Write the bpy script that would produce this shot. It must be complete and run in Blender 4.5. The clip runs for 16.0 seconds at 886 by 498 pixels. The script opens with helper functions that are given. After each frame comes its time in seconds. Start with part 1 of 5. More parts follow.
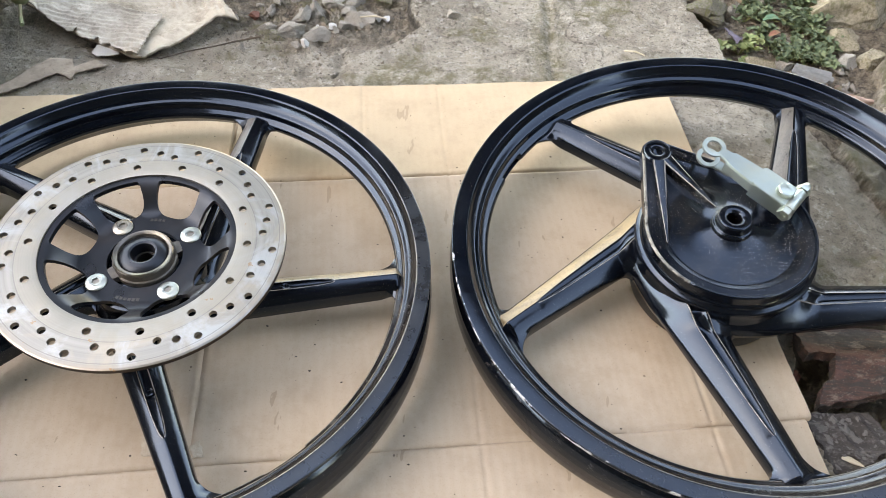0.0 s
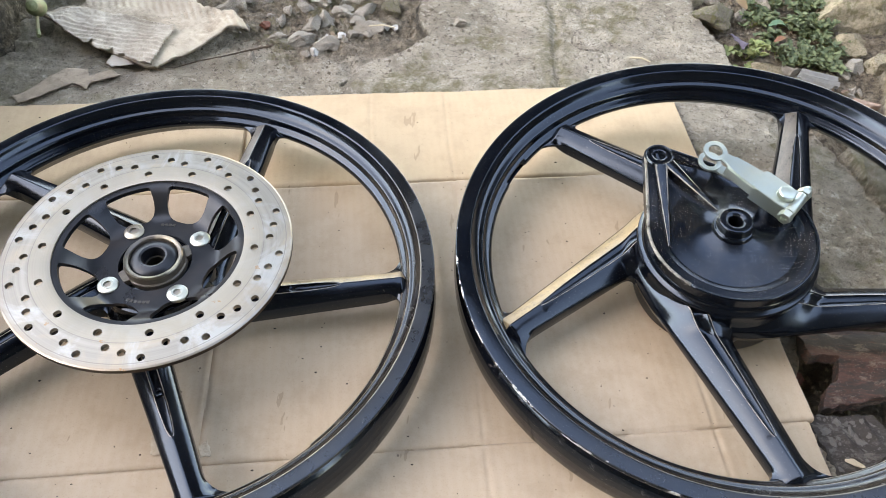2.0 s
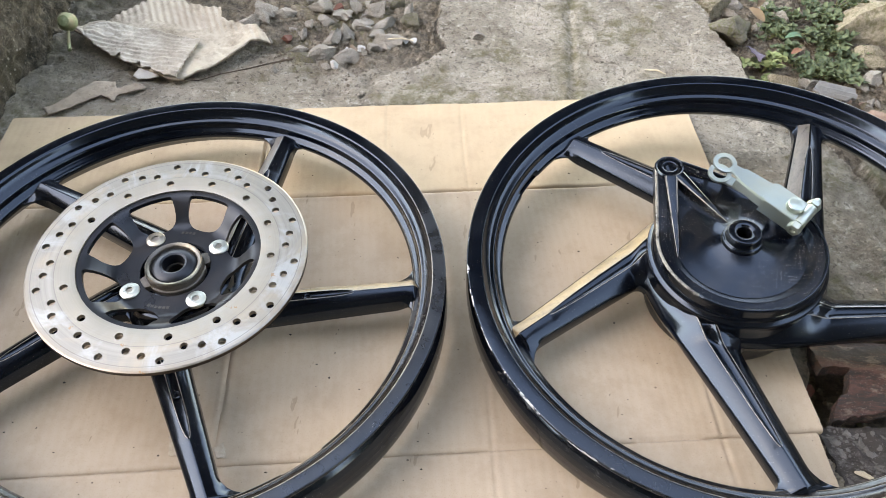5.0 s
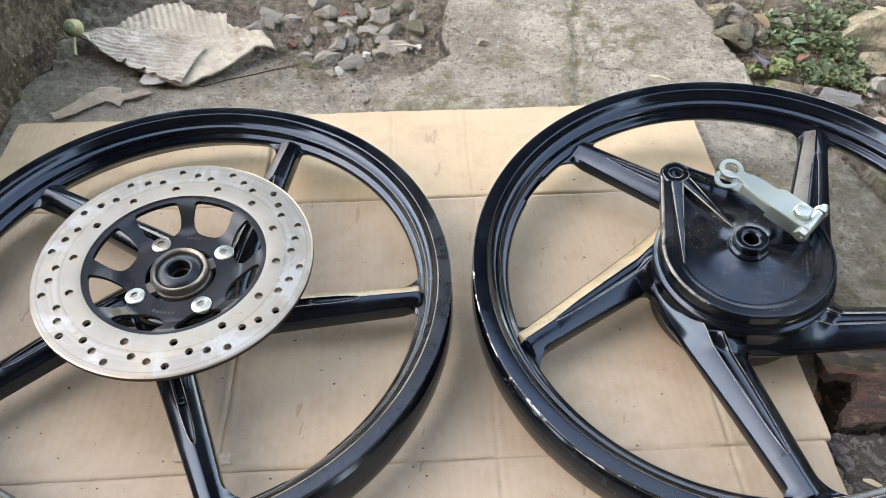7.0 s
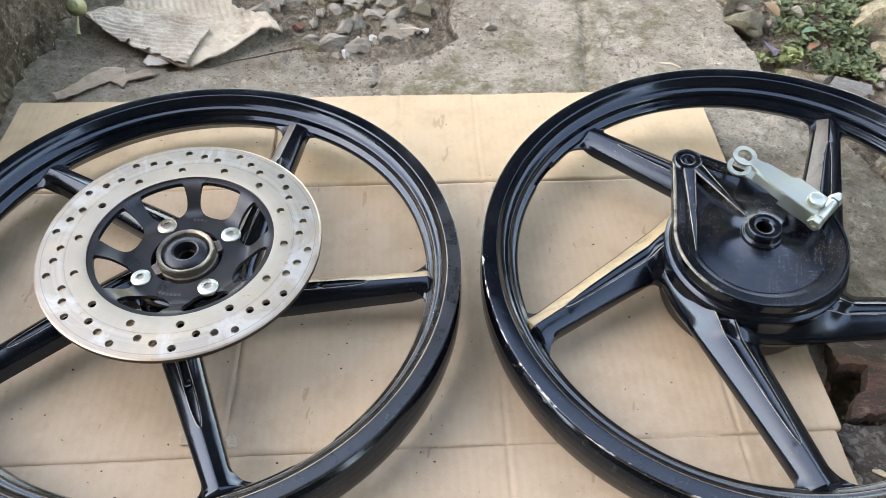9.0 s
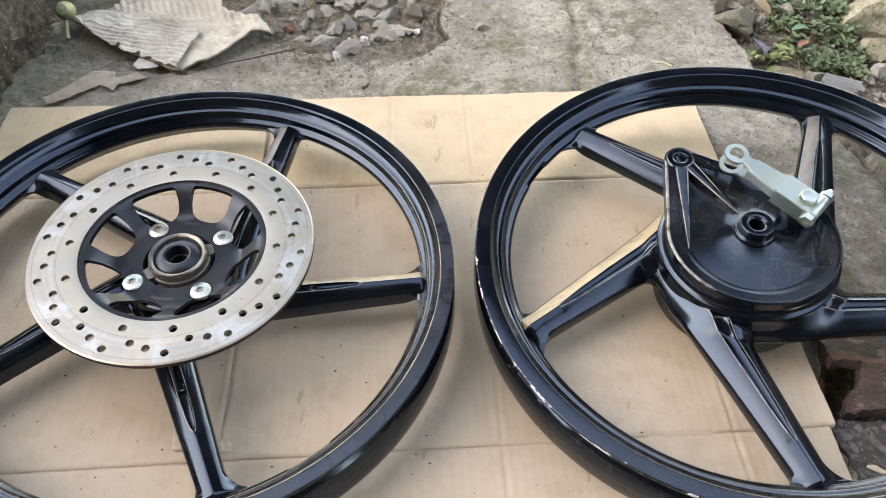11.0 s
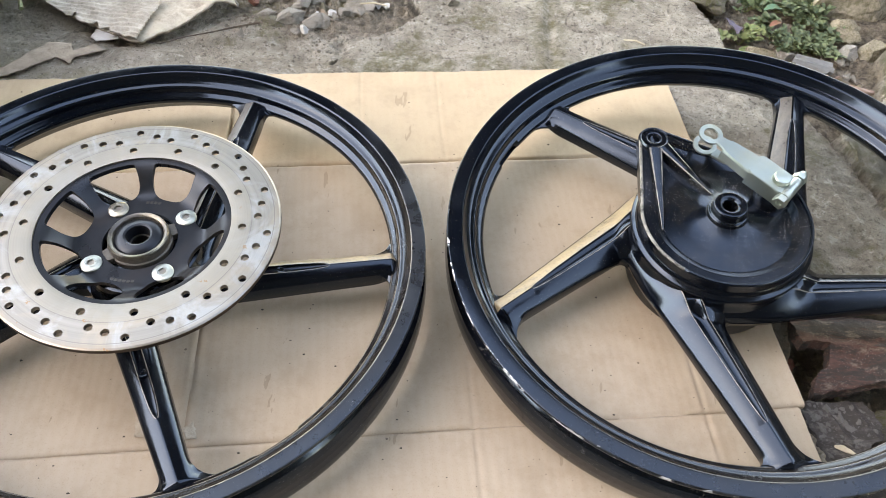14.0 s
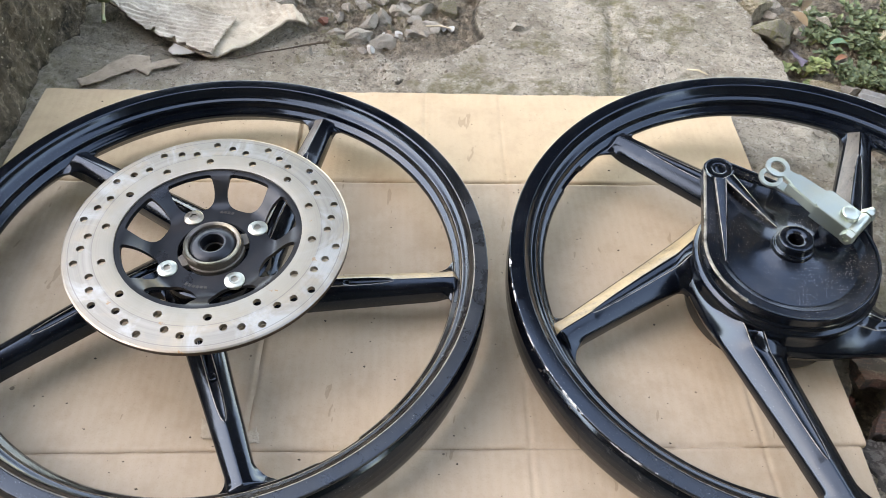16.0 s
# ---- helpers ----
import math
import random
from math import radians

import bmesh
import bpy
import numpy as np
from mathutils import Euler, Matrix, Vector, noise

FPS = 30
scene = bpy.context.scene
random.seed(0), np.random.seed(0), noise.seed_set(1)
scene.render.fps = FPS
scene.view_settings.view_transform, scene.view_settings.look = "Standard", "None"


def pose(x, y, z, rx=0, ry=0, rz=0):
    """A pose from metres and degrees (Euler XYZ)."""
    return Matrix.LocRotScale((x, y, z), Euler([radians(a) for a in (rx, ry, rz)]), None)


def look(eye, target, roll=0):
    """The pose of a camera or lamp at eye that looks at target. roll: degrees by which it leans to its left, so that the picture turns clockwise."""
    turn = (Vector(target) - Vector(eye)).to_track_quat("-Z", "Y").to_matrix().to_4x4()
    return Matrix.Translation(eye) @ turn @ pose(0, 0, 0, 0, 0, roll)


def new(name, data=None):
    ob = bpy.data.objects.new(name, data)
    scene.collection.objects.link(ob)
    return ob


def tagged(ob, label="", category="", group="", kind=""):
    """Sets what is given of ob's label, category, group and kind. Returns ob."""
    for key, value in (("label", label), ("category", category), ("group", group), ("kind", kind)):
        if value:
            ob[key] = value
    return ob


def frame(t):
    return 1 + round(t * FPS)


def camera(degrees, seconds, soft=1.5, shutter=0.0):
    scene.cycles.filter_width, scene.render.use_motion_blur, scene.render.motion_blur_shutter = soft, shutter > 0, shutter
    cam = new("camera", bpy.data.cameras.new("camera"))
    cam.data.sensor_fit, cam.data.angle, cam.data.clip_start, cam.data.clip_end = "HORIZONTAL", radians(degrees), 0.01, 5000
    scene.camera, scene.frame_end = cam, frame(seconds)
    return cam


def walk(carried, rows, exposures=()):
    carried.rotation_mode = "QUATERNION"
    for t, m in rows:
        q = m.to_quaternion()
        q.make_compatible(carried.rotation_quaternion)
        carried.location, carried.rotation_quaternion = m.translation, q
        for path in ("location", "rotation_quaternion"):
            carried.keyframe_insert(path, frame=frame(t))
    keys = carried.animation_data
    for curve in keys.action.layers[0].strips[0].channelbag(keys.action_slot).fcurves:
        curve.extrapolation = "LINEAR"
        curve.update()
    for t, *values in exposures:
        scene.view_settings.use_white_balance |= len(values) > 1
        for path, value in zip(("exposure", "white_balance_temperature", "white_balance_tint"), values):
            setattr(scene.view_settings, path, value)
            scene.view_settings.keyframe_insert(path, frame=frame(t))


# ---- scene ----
cam = camera(60.9, 16.0, soft=0.5)
PATH = [
    (0, (0.017, 0.048, 0.547), (0.018, 1.348, -0.973), 4.3),
    (0.5, (0.029, 0.049, 0.551), (0.031, 1.354, -0.965), 4.1),
    (1, (0.032, 0.043, 0.552), (0.023, 1.355, -0.957), 3.7),
    (1.5, (0.027, 0.045, 0.549), (0.002, 1.362, -0.956), 3.2),
    (2, (0.027, 0.039, 0.552), (-0.014, 1.354, -0.955), 2.8),
    (2.5, (0.034, 0.04, 0.55), (-0.017, 1.351, -0.959), 2.8),
    (3, (0.033, 0.036, 0.553), (-0.031, 1.342, -0.961), 2.7),
    (3.5, (0.016, 0.037, 0.55), (-0.063, 1.34, -0.965), 2.6),
    (4, (0.012, 0.032, 0.551), (-0.083, 1.337, -0.961), 2.1),
    (4.5, (0.021, 0.031, 0.557), (-0.081, 1.346, -0.946), 1.6),
    (5, (0.039, 0.031, 0.562), (-0.07, 1.359, -0.929), 1.0),
    (7.5, (0.034, 0.031, 0.559), (-0.085, 1.371, -0.92), 0.9),
    (8, (0.025, 0.031, 0.554), (-0.086, 1.364, -0.933), 1.7),
    (10.5, (0.028, 0.033, 0.552), (-0.075, 1.35, -0.949), 1.7),
    (11, (0.027, 0.033, 0.552), (-0.066, 1.355, -0.945), 1.6),
    (11.5, (0.024, 0.033, 0.551), (-0.042, 1.36, -0.943), 1.5),
    (12, (0.035, 0.04, 0.549), (0.011, 1.368, -0.946), 1.4),
    (12.5, (0.075, 0.053, 0.545), (0.111, 1.372, -0.958), 2.2),
    (13, (0.097, 0.063, 0.542), (0.151, 1.369, -0.972), 2.7),
    (13.5, (0.067, 0.048, 0.542), (0.104, 1.343, -0.982), 3.5),
    (14, (0.024, 0.043, 0.543), (0.019, 1.329, -0.988), 4.6),
    (14.5, (-0.006, 0.04, 0.539), (-0.055, 1.323, -0.994), 5.3),
    (15, (-0.032, 0.038, 0.54), (-0.119, 1.327, -0.987), 5.1),
    (15.5, (-0.022, 0.038, 0.544), (-0.129, 1.338, -0.972), 4.4),
    (16, (0.004, 0.034, 0.551), (-0.108, 1.348, -0.953), 3.6),
]
walk(cam, [(t, look(eye, target, roll)) for t, eye, target, roll in PATH], [(0.0, 3.84, 11500, 17), (16.0, 3.84, 11500, 17)])


# ---- light ----
world = bpy.data.worlds.new("sky")
scene.world = world
world.use_nodes = True
wn = world.node_tree
sky = wn.nodes.new("ShaderNodeTexSky")
sky.sky_type, sky.sun_disc = "NISHITA", False
sky.sun_elevation, sky.sun_rotation = radians(42), radians(-108)
sky.air_density, sky.dust_density = 1.0, 0.2
wn.links.new(sky.outputs[0], wn.nodes["Background"].inputs[0])
wn.nodes["Background"].inputs[1].default_value = 0.15
sun_data = bpy.data.lights.new("sun", "SUN")
sun_data.energy, sun_data.angle, sun_data.color = 0.13, radians(90), (1.0, 0.92, 0.82)
sun = new("sun", sun_data)
sun.matrix_basis = look((-1.37, -0.45, 1.3), (0, 0, 0))


# ---- materials ----
class Mat:
    """A node material with a few short ways to wire it."""

    def __init__(self, name, rough=0.5, metal=0.0):
        self.m = bpy.data.materials.new(name)
        self.m.use_nodes = True
        self.t = self.m.node_tree
        self.b = self.t.nodes["Principled BSDF"]
        self.b.inputs["Roughness"].default_value = rough
        self.b.inputs["Metallic"].default_value = metal
        tc = self.t.nodes.new("ShaderNodeTexCoord")
        self.obj = tc.outputs["Object"]

    def put(self, name, v):
        if isinstance(v, bpy.types.NodeSocket):
            self.t.links.new(v, self.b.inputs[name])
        else:
            self.b.inputs[name].default_value = v

    def node(self, kind, ins=(), **props):
        n = self.t.nodes.new(kind)
        if "operation" in props:
            n.operation = props["operation"]
        if "bands_direction" in props:
            n.bands_direction = props["bands_direction"]
        if "attribute_name" in props:
            n.attribute_name = props["attribute_name"]
        for k, v in dict(ins).items():
            if isinstance(v, bpy.types.NodeSocket):
                self.t.links.new(v, n.inputs[k])
            else:
                n.inputs[k].default_value = v
        return n

    def noise(self, scale, detail=4.0, rough=0.55, vec=None, dist=0.0):
        return self.node("ShaderNodeTexNoise", {"Vector": vec or self.obj, "Scale": scale, "Detail": detail, "Roughness": rough, "Distortion": dist}).outputs[0]

    def voronoi(self, scale, vec=None, out=0):
        return self.node("ShaderNodeTexVoronoi", {"Vector": vec or self.obj, "Scale": scale}).outputs[out]

    def ramp(self, v, lo, hi, a=0.0, b=1.0):
        return self.node("ShaderNodeMapRange", {0: v, 1: lo, 2: hi, 3: a, 4: b}).outputs[0]

    def math(self, op, a, b=0.0):
        return self.node("ShaderNodeMath", {0: a, 1: b}, operation=op).outputs[0]

    def mix(self, f, a, b):
        n = self.t.nodes.new("ShaderNodeMix")
        n.data_type = "RGBA"
        for sock, v in ((n.inputs[0], f), (n.inputs[6], a), (n.inputs[7], b)):
            if isinstance(v, bpy.types.NodeSocket):
                self.t.links.new(v, sock)
            else:
                sock.default_value = (*v, 1) if isinstance(v, tuple) and len(v) == 3 else v
        return n.outputs[2]

    def stretch(self, sx, sy, sz, rot=0.0):
        return self.node("ShaderNodeMapping", {0: self.obj, 2: (0, 0, rot), 3: (sx, sy, sz)}).outputs[0]

    def bump(self, h, dist, strength=1.0, prev=None):
        ins = {"Height": h, "Distance": dist, "Strength": strength}
        if prev:
            ins["Normal"] = prev
        n = self.node("ShaderNodeBump", ins).outputs[0]
        self.put("Normal", n)
        return n

    def attr(self, name):
        return self.node("ShaderNodeAttribute", attribute_name=name).outputs["Fac"]

    def radius(self):
        n = self.node("ShaderNodeSeparateXYZ", {0: self.obj})
        r2 = self.math("ADD", self.math("MULTIPLY", n.outputs[0], n.outputs[0]), self.math("MULTIPLY", n.outputs[1], n.outputs[1]))
        return self.math("SQRT", r2), n


def black_paint(name, wear_dir=None, rough=0.10, edge=0.2304, coated=None, specks=0.09, narrow=1.0):
    """Glossy black paint with dust, fine specks and a rubbed outer edge."""
    k = Mat(name, rough)
    dust = k.ramp(k.noise(9, 5), 0.45, 0.75)
    col = k.mix(k.math("MULTIPLY", dust, 0.15), (0.001, 0.0018, 0.0035), (0.02, 0.018, 0.015))
    dots = k.math("LESS_THAN", k.voronoi(420), k.ramp(k.noise(30, 3), 0.42, 0.75, 0.0, specks))
    col = k.mix(k.math("MULTIPLY", dots, 0.7), col, (0.45, 0.43, 0.4))
    fine = k.math("LESS_THAN", k.voronoi(620), 0.09)
    col = k.mix(k.math("MULTIPLY", fine, 0.3), col, (0.4, 0.36, 0.3))
    if specks > 0.15:
        film = k.math("MULTIPLY", k.ramp(k.noise(26, 8, 0.75, None, 0.8), 0.48, 0.68), 0.18)
        col = k.mix(film, col, (0.075, 0.068, 0.058))
        salt = k.math("LESS_THAN", k.voronoi(560), k.ramp(k.noise(34, 6, 0.7), 0.38, 0.64, 0.06, 0.20))
        col = k.mix(k.math("MULTIPLY", salt, k.ramp(k.noise(900, 2), 0.4, 0.6, 0.1, 0.7)), col, (0.42, 0.40, 0.36))
    if wear_dir:
        r, xyz = k.radius()
        side = k.math("ADD", k.math("MULTIPLY", xyz.outputs[0], wear_dir[0]), k.math("MULTIPLY", xyz.outputs[1], wear_dir[1]))
        where = k.ramp(side, 0.10, 0.215, 0.26, 0.48 if coated else 0.38)
        rim = k.math("GREATER_THAN", r, k.ramp(k.noise(30, 6, 0.7), 0.3, 0.7, edge + 0.0010, edge - (0.0024 if coated else 0.0014)))
        rim = k.math("MULTIPLY", rim, k.math("GREATER_THAN", xyz.outputs[2], -0.012))
        if coated:
            side = k.math("ADD", k.math("MULTIPLY", xyz.outputs[0], 0.62), k.math("MULTIPLY", xyz.outputs[1], 0.78))
            where = k.math("MAXIMUM", where, k.ramp(side, 0.20, 0.228, 0.2, 0.46))
        bare = k.math("MULTIPLY", rim, k.math("LESS_THAN", k.noise(55, 5, 0.7), where))
        col = k.mix(bare, col, (0.40, 0.40, 0.395))
        if coated:
            lee = k.math("ADD", k.math("MULTIPLY", xyz.outputs[0], coated[0]), k.math("MULTIPLY", xyz.outputs[1], coated[1]))
            turn = k.math("ARCTAN2", xyz.outputs[1], xyz.outputs[0])
            ring = k.node("ShaderNodeCombineXYZ", {0: k.math("MULTIPLY", turn, 5.0), 1: k.math("MULTIPLY", r, 650.0), 2: 0.0}).outputs[0]
            streak = k.ramp(k.noise(1.0, 6, 0.7, ring, 0.4), 0.46, 0.62)
            film = k.math("MULTIPLY", k.ramp(lee, 0.10, 0.21), k.math("MULTIPLY", streak, k.ramp(k.noise(38, 6, 0.75), 0.30, 0.55)))
            film = k.math("MULTIPLY", film, k.math("LESS_THAN", r, 0.2175))
            col = k.mix(k.math("MULTIPLY", film, 0.42), col, (0.15, 0.12, 0.085))
            salt = k.math("MULTIPLY", k.ramp(lee, 0.08, 0.2), k.math("LESS_THAN", k.voronoi(560), k.ramp(k.noise(40, 4), 0.45, 0.7, 0.0, 0.24)))
            col = k.mix(k.math("MULTIPLY", salt, 0.4), col, (0.5, 0.46, 0.4))
            bare = k.math("MAXIMUM", bare, k.math("MULTIPLY", film, 0.45))
        # Thin pale rings on the section's edges, stronger towards +x and -y.
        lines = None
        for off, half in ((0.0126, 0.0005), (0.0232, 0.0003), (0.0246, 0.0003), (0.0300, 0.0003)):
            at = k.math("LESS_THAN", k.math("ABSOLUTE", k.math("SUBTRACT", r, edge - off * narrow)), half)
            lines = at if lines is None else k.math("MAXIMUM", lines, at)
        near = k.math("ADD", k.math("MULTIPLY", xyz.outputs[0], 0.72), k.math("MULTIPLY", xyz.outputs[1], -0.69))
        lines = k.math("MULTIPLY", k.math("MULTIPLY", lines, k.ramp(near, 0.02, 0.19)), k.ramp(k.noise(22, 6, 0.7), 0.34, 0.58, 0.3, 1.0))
        col = k.mix(k.math("MULTIPLY", lines, 0.5 if coated else 0.75), col, (0.34, 0.295, 0.235))
        well = k.math("MULTIPLY", k.math("LESS_THAN", xyz.outputs[2], -0.010), k.math("GREATER_THAN", r, edge - 0.0145))
        scuff = k.math("MULTIPLY", well, k.ramp(k.noise(150, 8, 0.8), 0.57, 0.68))
        col = k.mix(k.math("MULTIPLY", scuff, 0.28 if coated else 0.08), col, (0.25, 0.24, 0.23))
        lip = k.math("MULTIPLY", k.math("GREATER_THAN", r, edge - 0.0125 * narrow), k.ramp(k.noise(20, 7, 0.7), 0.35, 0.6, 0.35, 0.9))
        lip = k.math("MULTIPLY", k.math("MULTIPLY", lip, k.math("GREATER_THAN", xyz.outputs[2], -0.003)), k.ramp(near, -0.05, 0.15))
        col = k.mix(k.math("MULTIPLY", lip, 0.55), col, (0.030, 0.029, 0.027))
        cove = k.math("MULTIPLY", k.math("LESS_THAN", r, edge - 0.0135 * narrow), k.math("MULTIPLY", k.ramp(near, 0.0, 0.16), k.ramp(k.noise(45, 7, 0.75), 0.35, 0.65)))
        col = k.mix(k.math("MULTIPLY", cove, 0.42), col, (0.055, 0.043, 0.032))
        dull = k.math("MAXIMUM", k.math("MAXIMUM", bare, lines), k.math("MAXIMUM", k.math("MULTIPLY", scuff, 0.3), k.math("MULTIPLY", k.math("MAXIMUM", lip, k.math("MULTIPLY", cove, 0.5)), 0.5)))
        k.put("Roughness", k.math("ADD", k.ramp(k.noise(28, 7, 0.75), 0.35, 0.65, rough - 0.06, rough + 0.10), k.math("MULTIPLY", dull, 0.45)))
    k.put("Base Color", col)
    if not wear_dir:
        k.put("Roughness", k.ramp(k.noise(11, 5), 0.3, 0.7, rough - 0.04, rough + 0.12))
    k.put("Specular IOR Level", 0.52)
    # Sky blue in the reflections is put into the gloss colour.
    k.put("Specular Tint", (0.60, 0.78, 1.0, 1.0))
    k.bump(k.noise(140, 3), 0.0001, 0.12)
    return k.m


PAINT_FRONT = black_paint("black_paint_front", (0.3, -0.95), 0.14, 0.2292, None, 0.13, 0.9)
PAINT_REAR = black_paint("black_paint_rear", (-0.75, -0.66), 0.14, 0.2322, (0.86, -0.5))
PAINT = black_paint("black_paint", None, 0.13, specks=0.05)


def film_paint(name, tone, least):
    """The black paint under a speckled tone: painted reflections, painted highlights and worn edges."""
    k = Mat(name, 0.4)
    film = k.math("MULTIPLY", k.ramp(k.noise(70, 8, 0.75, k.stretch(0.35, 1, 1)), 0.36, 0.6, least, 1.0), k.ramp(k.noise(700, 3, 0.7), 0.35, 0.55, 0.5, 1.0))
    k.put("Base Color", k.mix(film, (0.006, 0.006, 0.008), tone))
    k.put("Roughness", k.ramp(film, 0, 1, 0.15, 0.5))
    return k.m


# Tan and brown tones stand in for reflections on single spoke facets.
TAN_REFLECTION = film_paint("tan_reflection_paint", (0.38, 0.275, 0.155), 0.5)
BROWN_REFLECTION = film_paint("brown_reflection_paint", (0.125, 0.108, 0.09), 0.4)
# Wear on the plate's bead; painted highlight along the spoke grooves.
WORN_GLINT_PAINT = film_paint("worn_and_glint_paint", (0.26, 0.24, 0.205), 0.0)


def satin_black():
    k = Mat("satin_black", 0.45)
    brown = k.ramp(k.noise(22, 5), 0.5, 0.75)
    k.put("Base Color", k.mix(k.math("MULTIPLY", brown, 0.3), (0.006, 0.007, 0.009), (0.05, 0.036, 0.026)))
    k.put("Specular IOR Level", 0.35)
    # A bluish sheen is painted in through the gloss tint.
    k.put("Specular Tint", (0.75, 0.86, 1.0, 1.0))
    k.put("Roughness", k.ramp(k.noise(35, 4), 0.3, 0.7, 0.24, 0.42))
    k.bump(k.noise(500, 3), 0.0001, 0.15)
    return k.m


def steel():
    """Used brake steel: turned rings, smears and a little rust."""
    k = Mat("disc_steel", 0.35, 1.0)
    r, xyz = k.radius()
    comb = k.node("ShaderNodeCombineXYZ", {0: k.math("MULTIPLY", r, 1.0), 1: 0.0, 2: 0.0}).outputs[0]
    rings = k.noise(900, 3, 0.7, comb)
    bands = k.noise(120, 3, 0.6, comb)
    smear = k.noise(30, 4, 0.6, None, 1.0)
    c = k.mix(k.ramp(bands, 0.3, 0.7), (0.20, 0.19, 0.172), (0.30, 0.288, 0.264))
    c = k.mix(k.math("MULTIPLY", k.ramp(smear, 0.48, 0.66), 0.5), c, (0.36, 0.30, 0.23))
    inner = k.ramp(k.math("ADD", r, k.ramp(k.noise(25, 3), 0.3, 0.7, -0.0008, 0.0008)), 0.0898, 0.0910, 1.0, 0.0)
    c = k.mix(k.math("MULTIPLY", inner, 0.6), c, (0.31, 0.288, 0.248))
    groove = k.math("LESS_THAN", k.math("ABSOLUTE", k.math("SUBTRACT", r, 0.0906)), 0.0004)
    c = k.mix(k.math("MULTIPLY", groove, 0.5), c, (0.16, 0.15, 0.14))
    wipe = k.ramp(k.noise(16, 5, 0.65, None, 1.5), 0.50, 0.62)
    c = k.mix(k.math("MULTIPLY", wipe, k.ramp(inner, 0, 1, 0.6, 0.15)), c, (0.37, 0.392, 0.396))
    scratch = k.ramp(k.noise(3000, 2, 0.5, comb), 0.62, 0.70)
    c = k.mix(k.math("MULTIPLY", scratch, 0.5), c, (0.25, 0.23, 0.20))
    rimmed = k.ramp(r, 0.1085, 0.1105)
    c = k.mix(k.math("MULTIPLY", rimmed, 0.45), c, (0.24, 0.20, 0.16))
    c = k.mix(k.math("MULTIPLY", k.math("LESS_THAN", k.math("ABSOLUTE", k.math("SUBTRACT", r, 0.1083)), 0.0004), 0.5), c, (0.14, 0.13, 0.12))
    c = k.mix(k.math("MULTIPLY", k.math("LESS_THAN", xyz.outputs[2], 0.0236), k.math("GREATER_THAN", r, 0.112)), c, (0.085, 0.065, 0.05))
    rust = k.math("LESS_THAN", k.noise(60, 5, 0.7), 0.33)
    k.put("Base Color", k.mix(k.math("MULTIPLY", rust, 0.6), c, (0.3, 0.16, 0.07)))
    k.put("Roughness", k.ramp(rings, 0.3, 0.7, 0.36, 0.56))
    k.bump(rings, 0.0002, 0.35)
    return k.m


def zinc(name, col=(0.38, 0.44, 0.415)):
    k = Mat(name, 0.35, 0.95)
    y = k.ramp(k.noise(45, 4), 0.45, 0.7)
    k.put("Base Color", k.mix(k.math("MULTIPLY", y, 0.4), col, (0.47, 0.44, 0.31)))
    k.put("Roughness", k.ramp(k.noise(120, 4), 0.3, 0.7, 0.28, 0.48))
    k.bump(k.noise(500, 3), 0.0002, 0.3)
    return k.m


